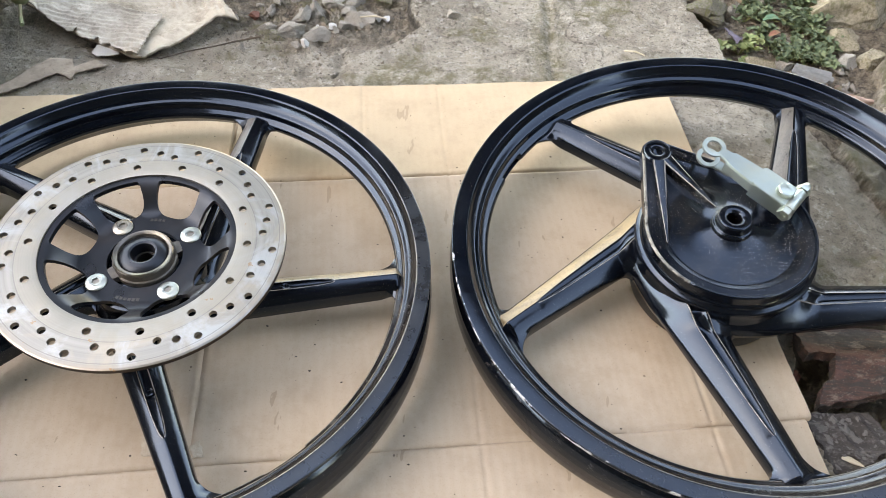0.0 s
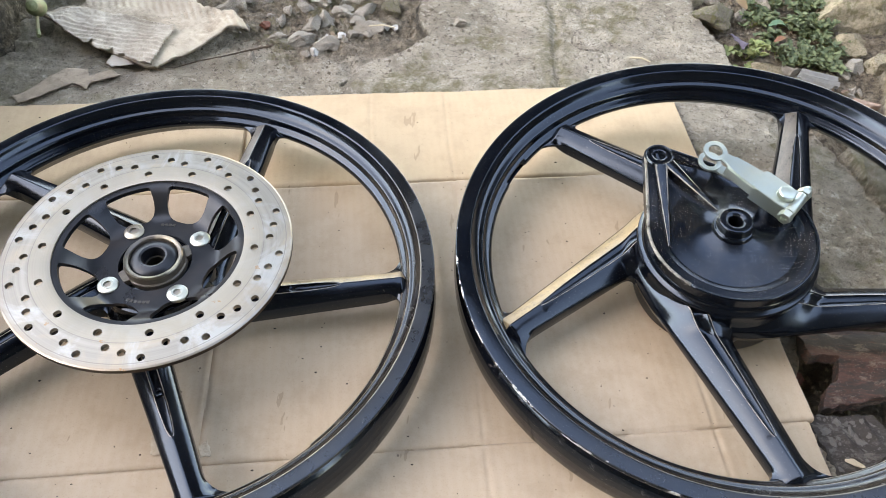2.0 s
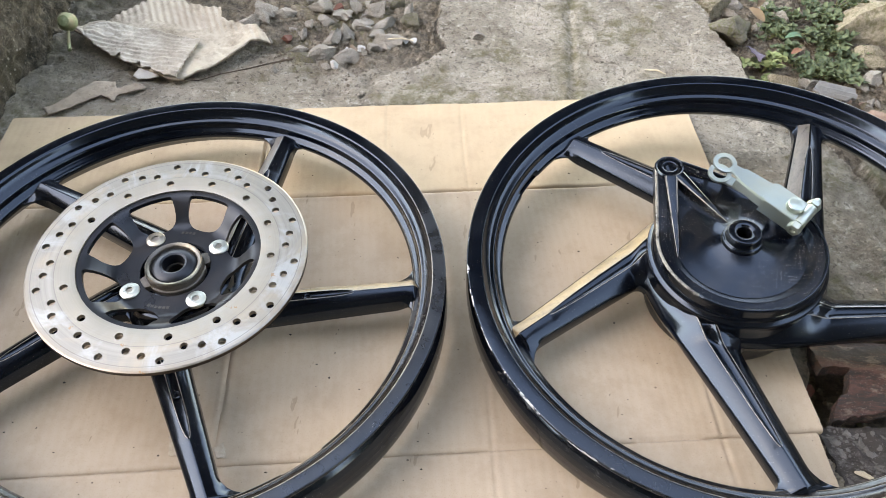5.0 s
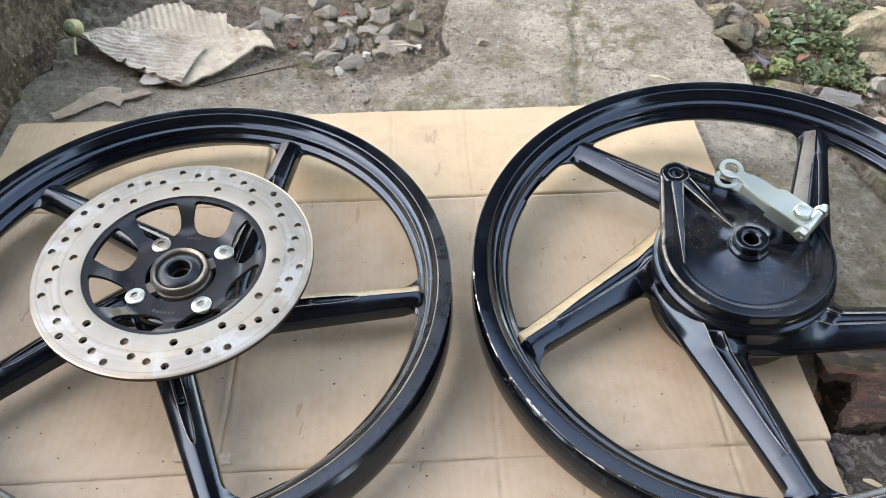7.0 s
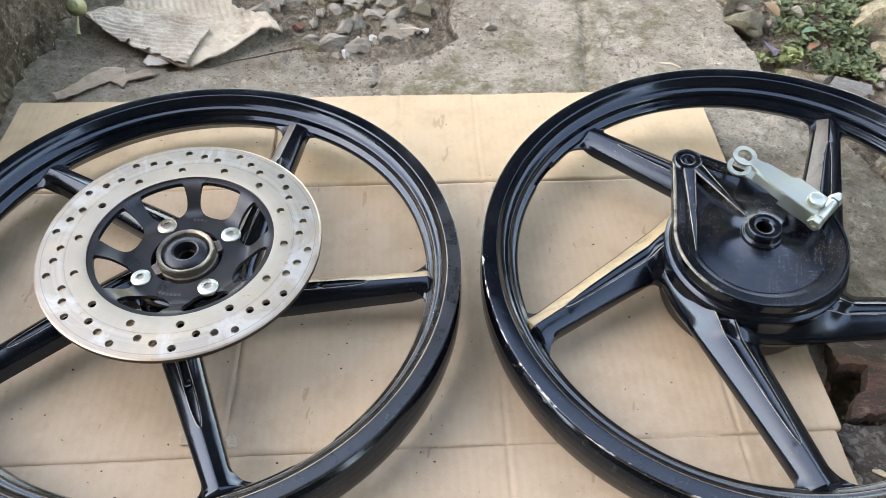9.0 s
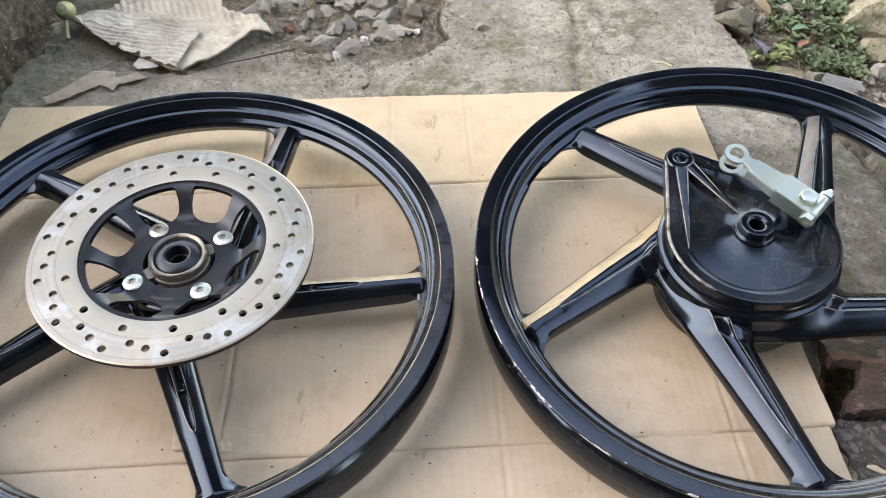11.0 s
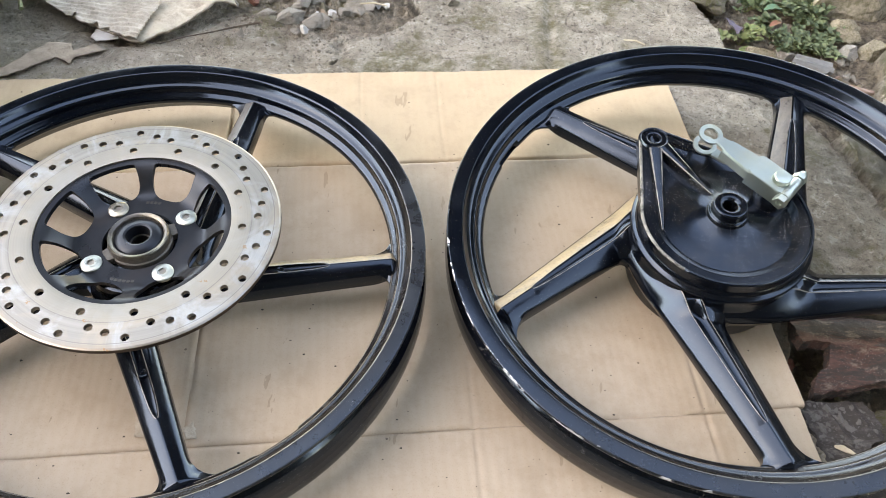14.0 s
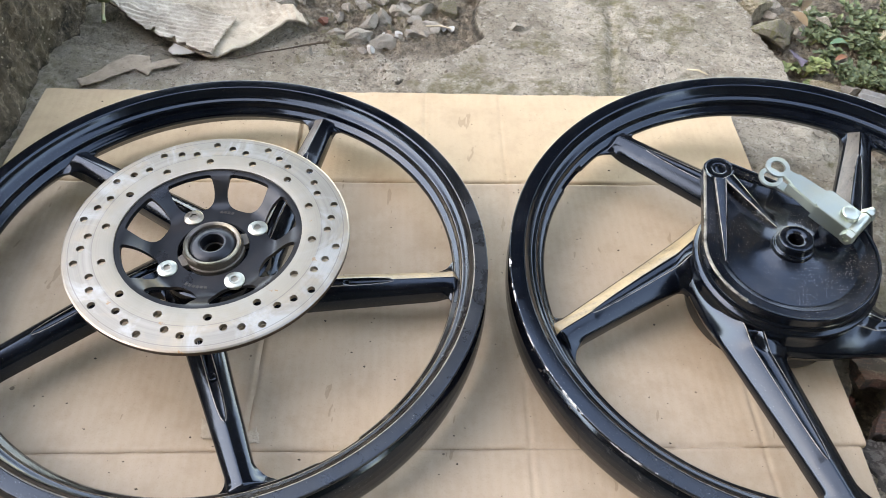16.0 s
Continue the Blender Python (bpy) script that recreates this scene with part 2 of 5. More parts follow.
def cardboard_mat(name="cardboard_brown", tone=1.0, grain=True, a=(0.415, 0.325, 0.238), b=(0.375, 0.300, 0.230), stripe=0.07):
    k = Mat(name, 0.85)
    c = k.mix(k.ramp(k.noise(3.5, 4), 0.35, 0.65), tuple(v * tone for v in a), tuple(v * tone for v in b))
    c = k.mix(k.math("MULTIPLY", k.ramp(k.noise(13, 6, 0.65), 0.52, 0.76), 0.36), c, (0.2, 0.135, 0.085))
    spots = k.math("LESS_THAN", k.voronoi(48), k.ramp(k.noise(6, 2), 0.45, 0.72, 0.0, 0.11))
    c = k.mix(k.math("MULTIPLY", spots, 0.75), c, (0.06, 0.045, 0.035))
    c = k.mix(k.ramp(k.noise(38, 8, 0.75), 0.48, 0.62, 0.0, 0.28), c, (0.28, 0.20, 0.135))
    c = k.mix(k.ramp(k.noise(7, 6, 0.6, None, 0.8), 0.56, 0.62, 0.0, 0.16), c, (0.27, 0.18, 0.11))
    c = k.mix(k.ramp(k.noise(800, 3, 0.7), 0.55, 0.68, 0.0, 0.3), c, (0.24, 0.165, 0.105))
    dots = k.math("LESS_THAN", k.voronoi(150), k.ramp(k.noise(11, 3), 0.45, 0.75, 0.0, 0.13))
    c = k.mix(k.math("MULTIPLY", dots, 0.6), c, (0.13, 0.09, 0.06))
    scuff = k.math("LESS_THAN", k.noise(60, 3, 0.6, k.stretch(1.0, 0.25, 1.0, 0.2)), 0.31)
    c = k.mix(k.math("MULTIPLY", scuff, 0.45), c, (0.2, 0.14, 0.09))
    nick = k.math("LESS_THAN", k.noise(230, 2, 0.5, k.stretch(1.0, 0.3, 1.0, 0.2)), k.ramp(k.noise(6, 3), 0.45, 0.7, 0.20, 0.27))
    c = k.mix(k.math("MULTIPLY", nick, 0.55), c, (0.10, 0.07, 0.045))
    blot = k.ramp(k.noise(9, 7, 0.7, None, 1.2), 0.60, 0.68, 0.0, 0.10)
    c = k.mix(blot, c, (0.17, 0.12, 0.08))
    flute = k.node("ShaderNodeTexWave", {"Vector": k.stretch(1, 1, 1, -0.163), "Scale": 40.0, "Distortion": 0.5, "Detail": 2.0, "Detail Scale": 1.0}, bands_direction="X").outputs[1]
    if grain:
        c = k.mix(k.math("MULTIPLY", flute, stripe), c, (0.3, 0.2, 0.11))
    k.put("Base Color", c)
    n = k.bump(flute, 0.0004, 0.22 if grain else 0.06)
    n = k.bump(k.noise(16, 5, 0.6, k.stretch(1.0, 0.10, 1.0, 0.15)), 0.004, 0.35, n)
    k.bump(k.noise(260, 4), 0.0005, 0.3, n)
    return k.m


def ground_mat():
    """Weathered concrete slab; soil, moss and damp where the masks say."""
    k = Mat("old_concrete", 0.9)
    soil, moss, damp = k.attr("soil"), k.attr("moss"), k.attr("damp")
    c = k.mix(k.ramp(k.noise(6, 10, 0.72), 0.40, 0.60), (0.315, 0.272, 0.215), (0.525, 0.468, 0.388))
    c = k.mix(k.math("MULTIPLY", k.ramp(k.noise(23, 10, 0.78, None, 0.5), 0.50, 0.58), 0.48), c, (0.19, 0.16, 0.125))
    c = k.mix(k.math("MULTIPLY", k.ramp(k.noise(60, 10, 0.8), 0.53, 0.60), 0.65), c, (0.62, 0.575, 0.50))
    c = k.mix(k.math("MULTIPLY", k.ramp(k.noise(150, 8, 0.8), 0.54, 0.60), 0.75), c, (0.095, 0.08, 0.062))
    c = k.mix(k.math("MULTIPLY", k.ramp(k.noise(420, 5, 0.8), 0.56, 0.64), 0.6), c, (0.07, 0.06, 0.05))
    chips = k.math("LESS_THAN", k.voronoi(75), k.ramp(k.noise(9, 3), 0.42, 0.75, 0.0, 0.24))
    c = k.mix(k.math("MULTIPLY", chips, 0.45), c, (0.56, 0.53, 0.47))
    pits = k.math("LESS_THAN", k.voronoi(170), k.ramp(k.noise(12, 3), 0.38, 0.75, 0.0, 0.26))
    c = k.mix(k.math("MULTIPLY", pits, 0.6), c, (0.07, 0.06, 0.05))
    dirt = k.mix(k.ramp(k.noise(70, 10, 0.8), 0.42, 0.6), (0.06, 0.046, 0.033), (0.31, 0.255, 0.19))
    c = k.mix(soil, c, dirt)
    c = k.mix(k.math("MULTIPLY", moss, k.ramp(k.noise(55, 8, 0.75), 0.42, 0.58)), c, (0.165, 0.148, 0.078))
    c = k.mix(k.math("MULTIPLY", damp, k.ramp(k.noise(40, 8, 0.75), 0.35, 0.65, 0.45, 0.85)), c, (0.088, 0.086, 0.062))
    c = k.mix(k.math("MULTIPLY", k.attr("slit"), k.ramp(k.noise(160, 4, 0.7), 0.35, 0.5, 0.4, 0.95)), c, (0.035, 0.029, 0.022))
    k.put("Base Color", c)
    k.put("Roughness", k.ramp(damp, 0, 1, 0.92, 0.8))
    n = k.bump(k.noise(48, 12, 0.8), 0.016, 1.0)
    cell = k.voronoi(110, None, 0)
    n = k.bump(k.ramp(cell, 0.0, 0.35), 0.003, 0.7, n)
    k.bump(k.noise(300, 6, 0.75), 0.004, 0.9, n)
    return k.m


def rough_mat(name, dark, light, scale=14.0, tint=None, bump=0.004, rough=0.9):
    k = Mat(name, rough)
    c = k.mix(k.ramp(k.noise(scale, 6, 0.65), 0.33, 0.68), dark, light)
    rnd = k.node("ShaderNodeObjectInfo").outputs["Random"]
    c = k.mix(k.ramp(rnd, 0, 1, 0.0, 0.35), c, tuple(v * 0.5 for v in light))
    if tint:
        c = k.mix(k.math("MULTIPLY", k.ramp(k.noise(scale * 0.6, 5, 0.6), 0.48, 0.62), 0.8), c, tint)
    k.put("Base Color", c)
    n = k.bump(k.noise(scale * 5, 7, 0.7), bump, 0.55)
    k.bump(k.noise(scale * 30, 4, 0.7), bump * 0.25, 0.5, n)
    return k.m


STEEL, SATIN, ZINC = steel(), satin_black(), zinc("zinc_plate")
DARK_STEEL = zinc("dull_steel", (0.26, 0.245, 0.22))
BOLT = zinc("bolt_zinc", (0.37, 0.41, 0.39))
BEARING = zinc("bearing_ring_steel", (0.115, 0.105, 0.095))
CARD = cardboard_mat()
CARD_FLAP = cardboard_mat("cardboard_tan", 1.0, True, (0.425, 0.318, 0.208), (0.395, 0.301, 0.202), 0.05)
GROUND = ground_mat()


def wall_mat():
    """Old damp render: dark, scoured in small pale flecks, mossy in places."""
    k = Mat("dark_mossy_render", 0.92)
    c = k.mix(k.ramp(k.noise(14, 8, 0.7), 0.38, 0.62), (0.030, 0.024, 0.016), (0.095, 0.079, 0.056))
    c = k.mix(k.ramp(k.noise(85, 8, 0.8, None, 0.6), 0.50, 0.60, 0.0, 0.8), c, (0.22, 0.195, 0.155))
    c = k.mix(k.ramp(k.noise(60, 8, 0.8), 0.50, 0.58, 0.0, 0.85), c, (0.022, 0.019, 0.013))
    c = k.mix(k.ramp(k.noise(9, 6, 0.7), 0.52, 0.64, 0.0, 0.6), c, (0.055, 0.052, 0.026))
    flecks = k.math("LESS_THAN", k.voronoi(130), k.ramp(k.noise(18, 3), 0.4, 0.7, 0.0, 0.25))
    k.put("Base Color", k.mix(k.math("MULTIPLY", flecks, 0.6), c, (0.42, 0.40, 0.35)))
    n = k.bump(k.noise(70, 10, 0.8), 0.012, 0.9)
    k.bump(k.noise(330, 5, 0.75), 0.003, 0.9, n)
    return k.m


WALL = wall_mat()
# For the unseen added roofs and walls, so that glossy paint mirrors dark.
BLOCKER = rough_mat("blocker_dark", (0.012, 0.012, 0.010), (0.035, 0.034, 0.028), 3)
STONE = rough_mat("grey_stone", (0.19, 0.17, 0.145), (0.47, 0.44, 0.39), 40, (0.20, 0.165, 0.125), 0.005)


# ---- mesh helpers ----
def part(name, bm, material, parent=None, label="", sharp=32):
    """Links a bmesh as one mesh object, under a thing or a part."""
    me = bpy.data.meshes.new(name)
    bmesh.ops.recalc_face_normals(bm, faces=bm.faces)
    bm.to_mesh(me)
    bm.free()
    me.shade_smooth()
    if sharp < 180:
        me.set_sharp_from_angle(angle=radians(sharp))
    me.materials.append(material)
    ob = new(name, me)
    ob.parent = parent
    if label:
        tagged(ob, label)
    return ob


def thing(name, m, label, category, group="", kind=""):
    ob = new(name)
    ob.empty_display_size = 0.05
    ob.matrix_basis = m
    return tagged(ob, label, category, group, kind)


def lathe(bm, profile, n=96, closed=True, shift=None):
    """Turns a profile of (r, z) round z; shift(r, z, angle) may move the points."""
    rings = []
    for i in range(n):
        a = 2 * math.pi * i / n
        ring = []
        for r, z in profile:
            if shift:
                r, z = shift(r, z, a)
            ring.append(bm.verts.new((r * math.cos(a), r * math.sin(a), z)))
        rings.append(ring)
    k = len(profile)
    for i in range(n):
        p, q = rings[i], rings[(i + 1) % n]
        for j in range(k if closed else k - 1):
            bm.faces.new((p[j], q[j], q[(j + 1) % k], p[(j + 1) % k]))
    if not closed:
        for j in (0, k - 1):
            if profile[j][0] > 1e-4:
                bm.faces.new([rings[i][j] for i in range(n)])
    return bm


def rounded(points, r, steps=3):
    """A closed polygon with its corners rounded by about r."""
    out = []
    n = len(points)
    for i in range(n):
        p, c, q = (Vector(points[(i + d) % n]) for d in (-1, 0, 1))
        a, b = p - c, q - c
        ra, rb = min(r, a.length * 0.45), min(r, b.length * 0.45)
        s, e = c + a.normalized() * ra, c + b.normalized() * rb
        for k in range(steps + 1):
            t = k / steps
            out.append(tuple(s * (1 - t) ** 2 + c * 2 * t * (1 - t) + e * t * t))
    return out


def circle(x, y, r, n=24, turn=0.0):
    return [(x + r * math.cos(turn + 2 * math.pi * i / n), y + r * math.sin(turn + 2 * math.pi * i / n)) for i in range(n)]


def inside(p, poly):
    c, n = False, len(poly)
    for i in range(n):
        (x1, y1), (x2, y2) = poly[i], poly[i - 1]
        if (y1 > p[1]) != (y2 > p[1]) and p[0] < (x2 - x1) * (p[1] - y1) / (y2 - y1) + x1:
            c = not c
    return c


def plate(bm, outer, holes, guides, zf, thick):
    """A plate with real holes: outline, holes and guide loops in plan, its top at zf(x, y)."""
    from mathutils import geometry
    co, ed = [], []
    for loop in (outer, *holes, *guides):
        b = len(co)
        co += [Vector(p) for p in loop]
        ed += [(b + i, b + (i + 1) % len(loop)) for i in range(len(loop))]
    vs, _, fs, *_ = geometry.delaunay_2d_cdt(co, ed, [], 0, 1e-6)
    boxes = [(min(p[0] for p in h), max(p[0] for p in h), min(p[1] for p in h), max(p[1] for p in h), h) for h in holes]
    keep = []
    for f in fs:
        c = sum((vs[i] for i in f), Vector((0, 0))) / len(f)
        if not inside(c, outer):
            continue
        if any(x0 <= c.x <= x1 and y0 <= c.y <= y1 and inside(c, h) for x0, x1, y0, y1, h in boxes):
            continue
        keep.append(f)
    top = [bm.verts.new((v.x, v.y, zf(v.x, v.y))) for v in vs]
    low = [bm.verts.new((v.x, v.y, zf(v.x, v.y) - thick)) for v in vs]
    edges = {}
    for f in keep:
        bm.faces.new([top[i] for i in f])
        bm.faces.new([low[i] for i in reversed(f)])
        for i in range(len(f)):
            e = (f[i], f[(i + 1) % len(f)])
            edges[e] = True
    for a, b in edges:
        if (b, a) not in edges:
            bm.faces.new((top[a], low[a], low[b], top[b]))
    bmesh.ops.delete(bm, geom=[v for v in bm.verts if not v.link_faces], context="VERTS")
    return bm


def prism(bm, outline, z0, z1, m=None):
    """A closed outline in plan raised from z0 to z1."""
    lo = [bm.verts.new((x, y, z0)) for x, y in outline]
    hi = [bm.verts.new((x, y, z1)) for x, y in outline]
    bm.faces.new(hi)
    bm.faces.new(lo[::-1])
    n = len(lo)
    for i in range(n):
        bm.faces.new((lo[i], lo[(i + 1) % n], hi[(i + 1) % n], hi[i]))
    if m is not None:
        bmesh.ops.transform(bm, matrix=m, verts=lo + hi)
    return bm


def tube(bm, pts, radii, n=8):
    """A bent round stem through pts."""
    rows = []
    for i, p in enumerate(pts):
        p = Vector(p)
        d = (Vector(pts[min(i + 1, len(pts) - 1)]) - Vector(pts[max(i - 1, 0)])).normalized()
        a = d.cross(Vector((0, 0, 1)))
        a = a.normalized() if a.length > 1e-3 else Vector((1, 0, 0))
        b = a.cross(d)
        rows.append([bm.verts.new(p + (a * math.cos(2 * math.pi * k / n) + b * math.sin(2 * math.pi * k / n)) * radii[i]) for k in range(n)])
    for p, q in zip(rows, rows[1:]):
        for k in range(n):
            bm.faces.new((p[k], p[(k + 1) % n], q[(k + 1) % n], q[k]))
    bm.faces.new(rows[0][::-1])
    bm.faces.new(rows[-1])
    return bm


def smooth(a, b, x):
    t = min(1.0, max(0.0, (x - a) / (b - a)))
    return t * t * (3 - 2 * t)


def along(pts, v):
    """Linear steps through (v, value) pairs."""
    if v <= pts[0][0]:
        return pts[0][1]
    for (a, x), (b, y) in zip(pts, pts[1:]):
        if v <= b:
            return x + (y - x) * (v - a) / (b - a)
    return pts[-1][1]


def ns(x, y, s, seed=0.0, octaves=4):
    return noise.fractal(Vector((x * s, y * s, seed)), 0.8, 2.1, octaves)


# ---- setting: ground and wall ----
SLAB_EDGE = [(0.28, 0.333), (0.475, 0.333), (0.488, 0.515), (0.57, 0.49), (0.64, 0.46), (0.715, 0.437), (0.78, 0.39), (0.85, 0.355), (0.976, 0.334), (1.05, 0.309), (1.2, 0.28)]
FAR_EDGE = [(0.20, 0.40), (0.30, 0.415), (0.345, 0.46), (0.365, 0.52), (0.475, 0.535), (0.49, 0.53), (0.57, 0.503), (0.64, 0.473), (0.72, 0.452), (0.76, 0.50), (0.80, 0.540), (0.822, 0.544), (0.857, 0.553), (0.89, 0.565), (0.93, 0.598), (1.0, 0.645), (1.15, 0.70)]
FLAKE = [(0.765, -0.128), (0.788, -0.120), (0.806, -0.112), (0.824, -0.099), (0.834, -0.080), (0.853, -0.057), (0.875, -0.041), (0.888, -0.033), (0.92, -0.052), (0.978, -0.05), (1.1, -0.035)]


def ground_point(x, y):
    """Height, soil, moss and damp of the ground at a place."""
    w = 0.010 * ns(x, y, 14, 3.0) + 0.004 * ns(x, y, 60, 9.0)
    z = 0.0028 * ns(x, y, 9, 1.0) + 0.0026 * ns(x, y, 38, 2.0, 6) - 0.0022 * max(0.0, ns(x, y, 85, 32.0, 3) - 0.12)
    soil = moss = damp = slit = 0.0
    d_slab = x + w - along(SLAB_EDGE, y)
    d_far = x + w - along(FAR_EDGE, y)
    low = smooth(0.0, 0.010, d_slab) * (1 - smooth(-0.008, 0.004, d_far))
    if low > 0:
        z += low * (-0.030 + 0.008 * ns(x, y, 25, 5.0) - 0.022 * (1 - smooth(0.46, 0.52, y)))
        soil = low
        # Both masks colour the gap's floor darker below y = 0.5.
        damp = 0.9 * low * (1 - smooth(0.5, 0.6, y))
        slit = 0.5 * low * (1 - smooth(0.47, 0.52, y))
    if d_far > 0:
        rise = 0.012 * smooth(0.0, 0.25, d_far) + 0.005 * ns(x, y, 8, 7.0) + 0.005 * ns(x, y, 40, 8.0, 6) - 0.006 * abs(ns(x, y, 16, 9.0))
        z += rise
        moss = 0.75 + 0.6 * ns(x, y, 7, 4.0)
        soil = max(soil, 0.25 + 0.7 * ns(x, y, 9, 14.0))
        sand = 1 - smooth(0.006, 0.015, abs(x - 0.628 + 0.43 * (y - 0.885) + 0.016 * ns(x, y, 25, 33.0)))
        sand = max(sand * smooth(0.80, 0.84, y) * (1 - smooth(0.93, 0.96, y)), 1 - smooth(0.345, 0.375, y + 0.03 * ns(x, y, 20, 34.0)))
        sand = max(sand, (1 - smooth(0.004, 0.024, d_far + 0.012 * ns(x, y, 30, 35.0))) * smooth(0.70, 0.74, y) * (1 - smooth(0.79, 0.81, y)))
        moss, soil = moss * (1 - 0.9 * sand), soil * (1 - 0.95 * sand)
        damp = max(damp, (0.74 + 0.55 * ns(x, y, 12, 36.0)) * (1 - sand))
    left = along(FLAKE, y) - x + 0.004 * ns(x, y, 50, 6.0)
    if y > 0.76 and left > 0:
        f = smooth(0.0, 0.004, left) * smooth(0.762, 0.80, y + 0.02 * ns(x, y, 20, 31.0))
        z += f * (-0.012 + 0.007 * ns(x, y, 35, 12.0, 6))
        dark = smooth(0.80, 0.88, y + 0.35 * (x + 0.19) * (1 if x < -0.19 else 0) + 0.03 * ns(x, y, 16, 13.0))
        soil = max(soil, 0.9 * f * dark)
    if 0.768 < y < 0.98:
        crack = (1 - smooth(0.0008, 0.0036, abs(left))) * smooth(0.760, 0.772, y)
        # The crack's line is coloured dark by three masks, besides being cut in.
        slit = max(slit, crack)
        z -= 0.007 * crack
        soil = max(soil, crack)
        damp = max(damp, crack)
    seam = abs(x - 0.132 - 0.012 * ns(x, y, 10, 21.0) - 0.10 * (y - 0.9) ** 2)
    if y > 0.74 and d_slab < 0:
        g = 1 - smooth(0.0, 0.012, seam)
        z -= 0.005 * g
        moss = max(moss, 0.95 * (1 - smooth(0.0, 0.04, seam)))
    if d_slab < 0:
        moss = max(moss, 0.85 * smooth(0.15, 0.4, ns(x, y, 11, 22.0)))
        if x > 0.2 and y < 0.8:
            e = -d_slab
            damp = max(damp, 0.55 * (1 - smooth(0.02, 0.055, e + 0.03 * ns(x, y, 18, 23.0))))
            z -= 0.004 * (1 - smooth(0.03, 0.05, e + 0.03 * ns(x, y, 18, 23.0)))
            damp = max(damp, 0.4 * smooth(0.25, 0.35, ns(x, y, 17, 24.0)))
    if d_slab < 0 and y > 0.6:
        vein = abs(ns(x, y, 5.5, 77.0, 3))
        cut = (1 - smooth(0.002, 0.012, vein)) * smooth(0.0, 0.2, ns(x, y, 4, 78.0))
        z -= 0.002 * cut
        soil = max(soil, 0.3 * cut)
        slit = max(slit, 0.55 * cut)
    wall_d = x + 0.53 + 0.13 * (y - 0.72)
    damp = max(damp, 0.6 * (1 - smooth(0.0, 0.16, wall_d + 0.05 * ns(x, y, 12, 25.0))) * smooth(0.6, 0.8, y))
    moss = max(moss, 0.5 * (1 - smooth(0.0, 0.12, wall_d)))
    return z, max(0, min(1, soil)), max(0, min(1, moss)), max(0, min(1, damp)), min(1, slit)


def build_ground():
    def axis(a, b, step, reach):
        v = list(np.arange(a, b, step))
        s, lo, hi = step, v[0], v[-1]
        below, above = [], []
        while s < reach:
            s *= 1.7
            lo, hi = lo - s, hi + s
            below.append(lo)
            above.append(hi)
        return below[::-1] + v + above

    xs, ys = axis(-0.62, 0.78, 0.0021, 40), axis(0.22, 1.14, 0.0021, 40)
    co, masks = [], []
    for y in ys:
        for x in xs:
            near = -0.7 < x < 0.9 and 0.0 < y < 1.25
            z, s, m, d, c = ground_point(x, y) if max(abs(x), abs(y - 0.6)) < 4 else (0.0, 0.5, 0.3, 0.0, 0.0)
            z = z if near else 0.0
            co.append((x, y, z - 0.001))
            masks.append((s, m, d, c))
    nx = len(xs)
    faces = [(j * nx + i, j * nx + i + 1, (j + 1) * nx + i + 1, (j + 1) * nx + i) for j in range(len(ys) - 1) for i in range(nx - 1)]
    me = bpy.data.meshes.new("ground")
    me.from_pydata(co, [], faces)
    me.shade_smooth()
    for k, name in enumerate(("soil", "moss", "damp", "slit")):
        a = me.attributes.new(name, "FLOAT", "POINT")
        a.data.foreach_set("value", [v[k] for v in masks])
    me.materials.append(GROUND)
    tagged(new("ground", me), "weathered cracked concrete slab with soil and moss", "ground", kind="structure")


def build_wall():
    """A low rough wall, along x = -0.53 - 0.13 (y - 0.72)."""
    bm = bmesh.new()
    n_y, n_z = 480, 60
    rows = []
    for j in range(n_z + 1):
        z = -0.05 + 0.24 * j / n_z
        row = []
        for i in range(n_y + 1):
            y = -0.6 + 2.4 * i / n_y
            x = -0.541 - 0.13 * (y - 0.72) - 0.07 * max(z, 0)
            p = Vector((0.0, y, z))
            x += 0.010 * noise.fractal(p * 9, 0.8, 2.1, 5) + 0.006 * noise.fractal(p * 50, 0.8, 2.1, 4)
            row.append(bm.verts.new((x, y, z)))
        rows.append(row)
    for j in range(n_z):
        for i in range(n_y):
            bm.faces.new((rows[j][i], rows[j][i + 1], rows[j + 1][i + 1], rows[j + 1][i]))
    back = [[bm.verts.new((v.co.x - 0.2, v.co.y, v.co.z)) for v in (r[0], r[-1])] for r in (rows[0], rows[-1])]
    bm.faces.new((*rows[-1], back[1][1], back[1][0]))
    bm.faces.new((back[0][0], back[0][1], back[1][1], back[1][0]))
    bm.faces.new([r[0] for r in rows] + [back[1][0], back[0][0]])
    bm.faces.new([r[-1] for r in rows] + [back[1][1], back[0][1]])
    ob = part("wall_left", bm, WALL, sharp=180)
    tagged(ob, "dark damp mossy rendered wall", "wall", kind="structure")
    return ob


def build_far_blocker():
    """A dark roof on two posts beyond the slab, unseen; added to darken reflections."""
    root = thing("canopy", pose(0, 0, 0), "unseen dark roof on two posts, added to darken reflections", "canopy", kind="structure")
    bm = bmesh.new()
    bmesh.ops.create_cube(bm, size=1.0, matrix=pose(0.0, 2.10, 1.80, -4, 0, 0) @ Matrix.Diagonal((4.4, 1.5, 0.07, 1)))
    part("roof", bm, BLOCKER, root)
    for x in (-2.1, 2.1):
        bm = bmesh.new()
        bmesh.ops.create_cube(bm, size=1.0, matrix=Matrix.Translation((x, 2.72, 0.84)) @ Matrix.Diagonal((0.09, 0.09, 1.80, 1)))
        part("post", bm, BLOCKER, root)


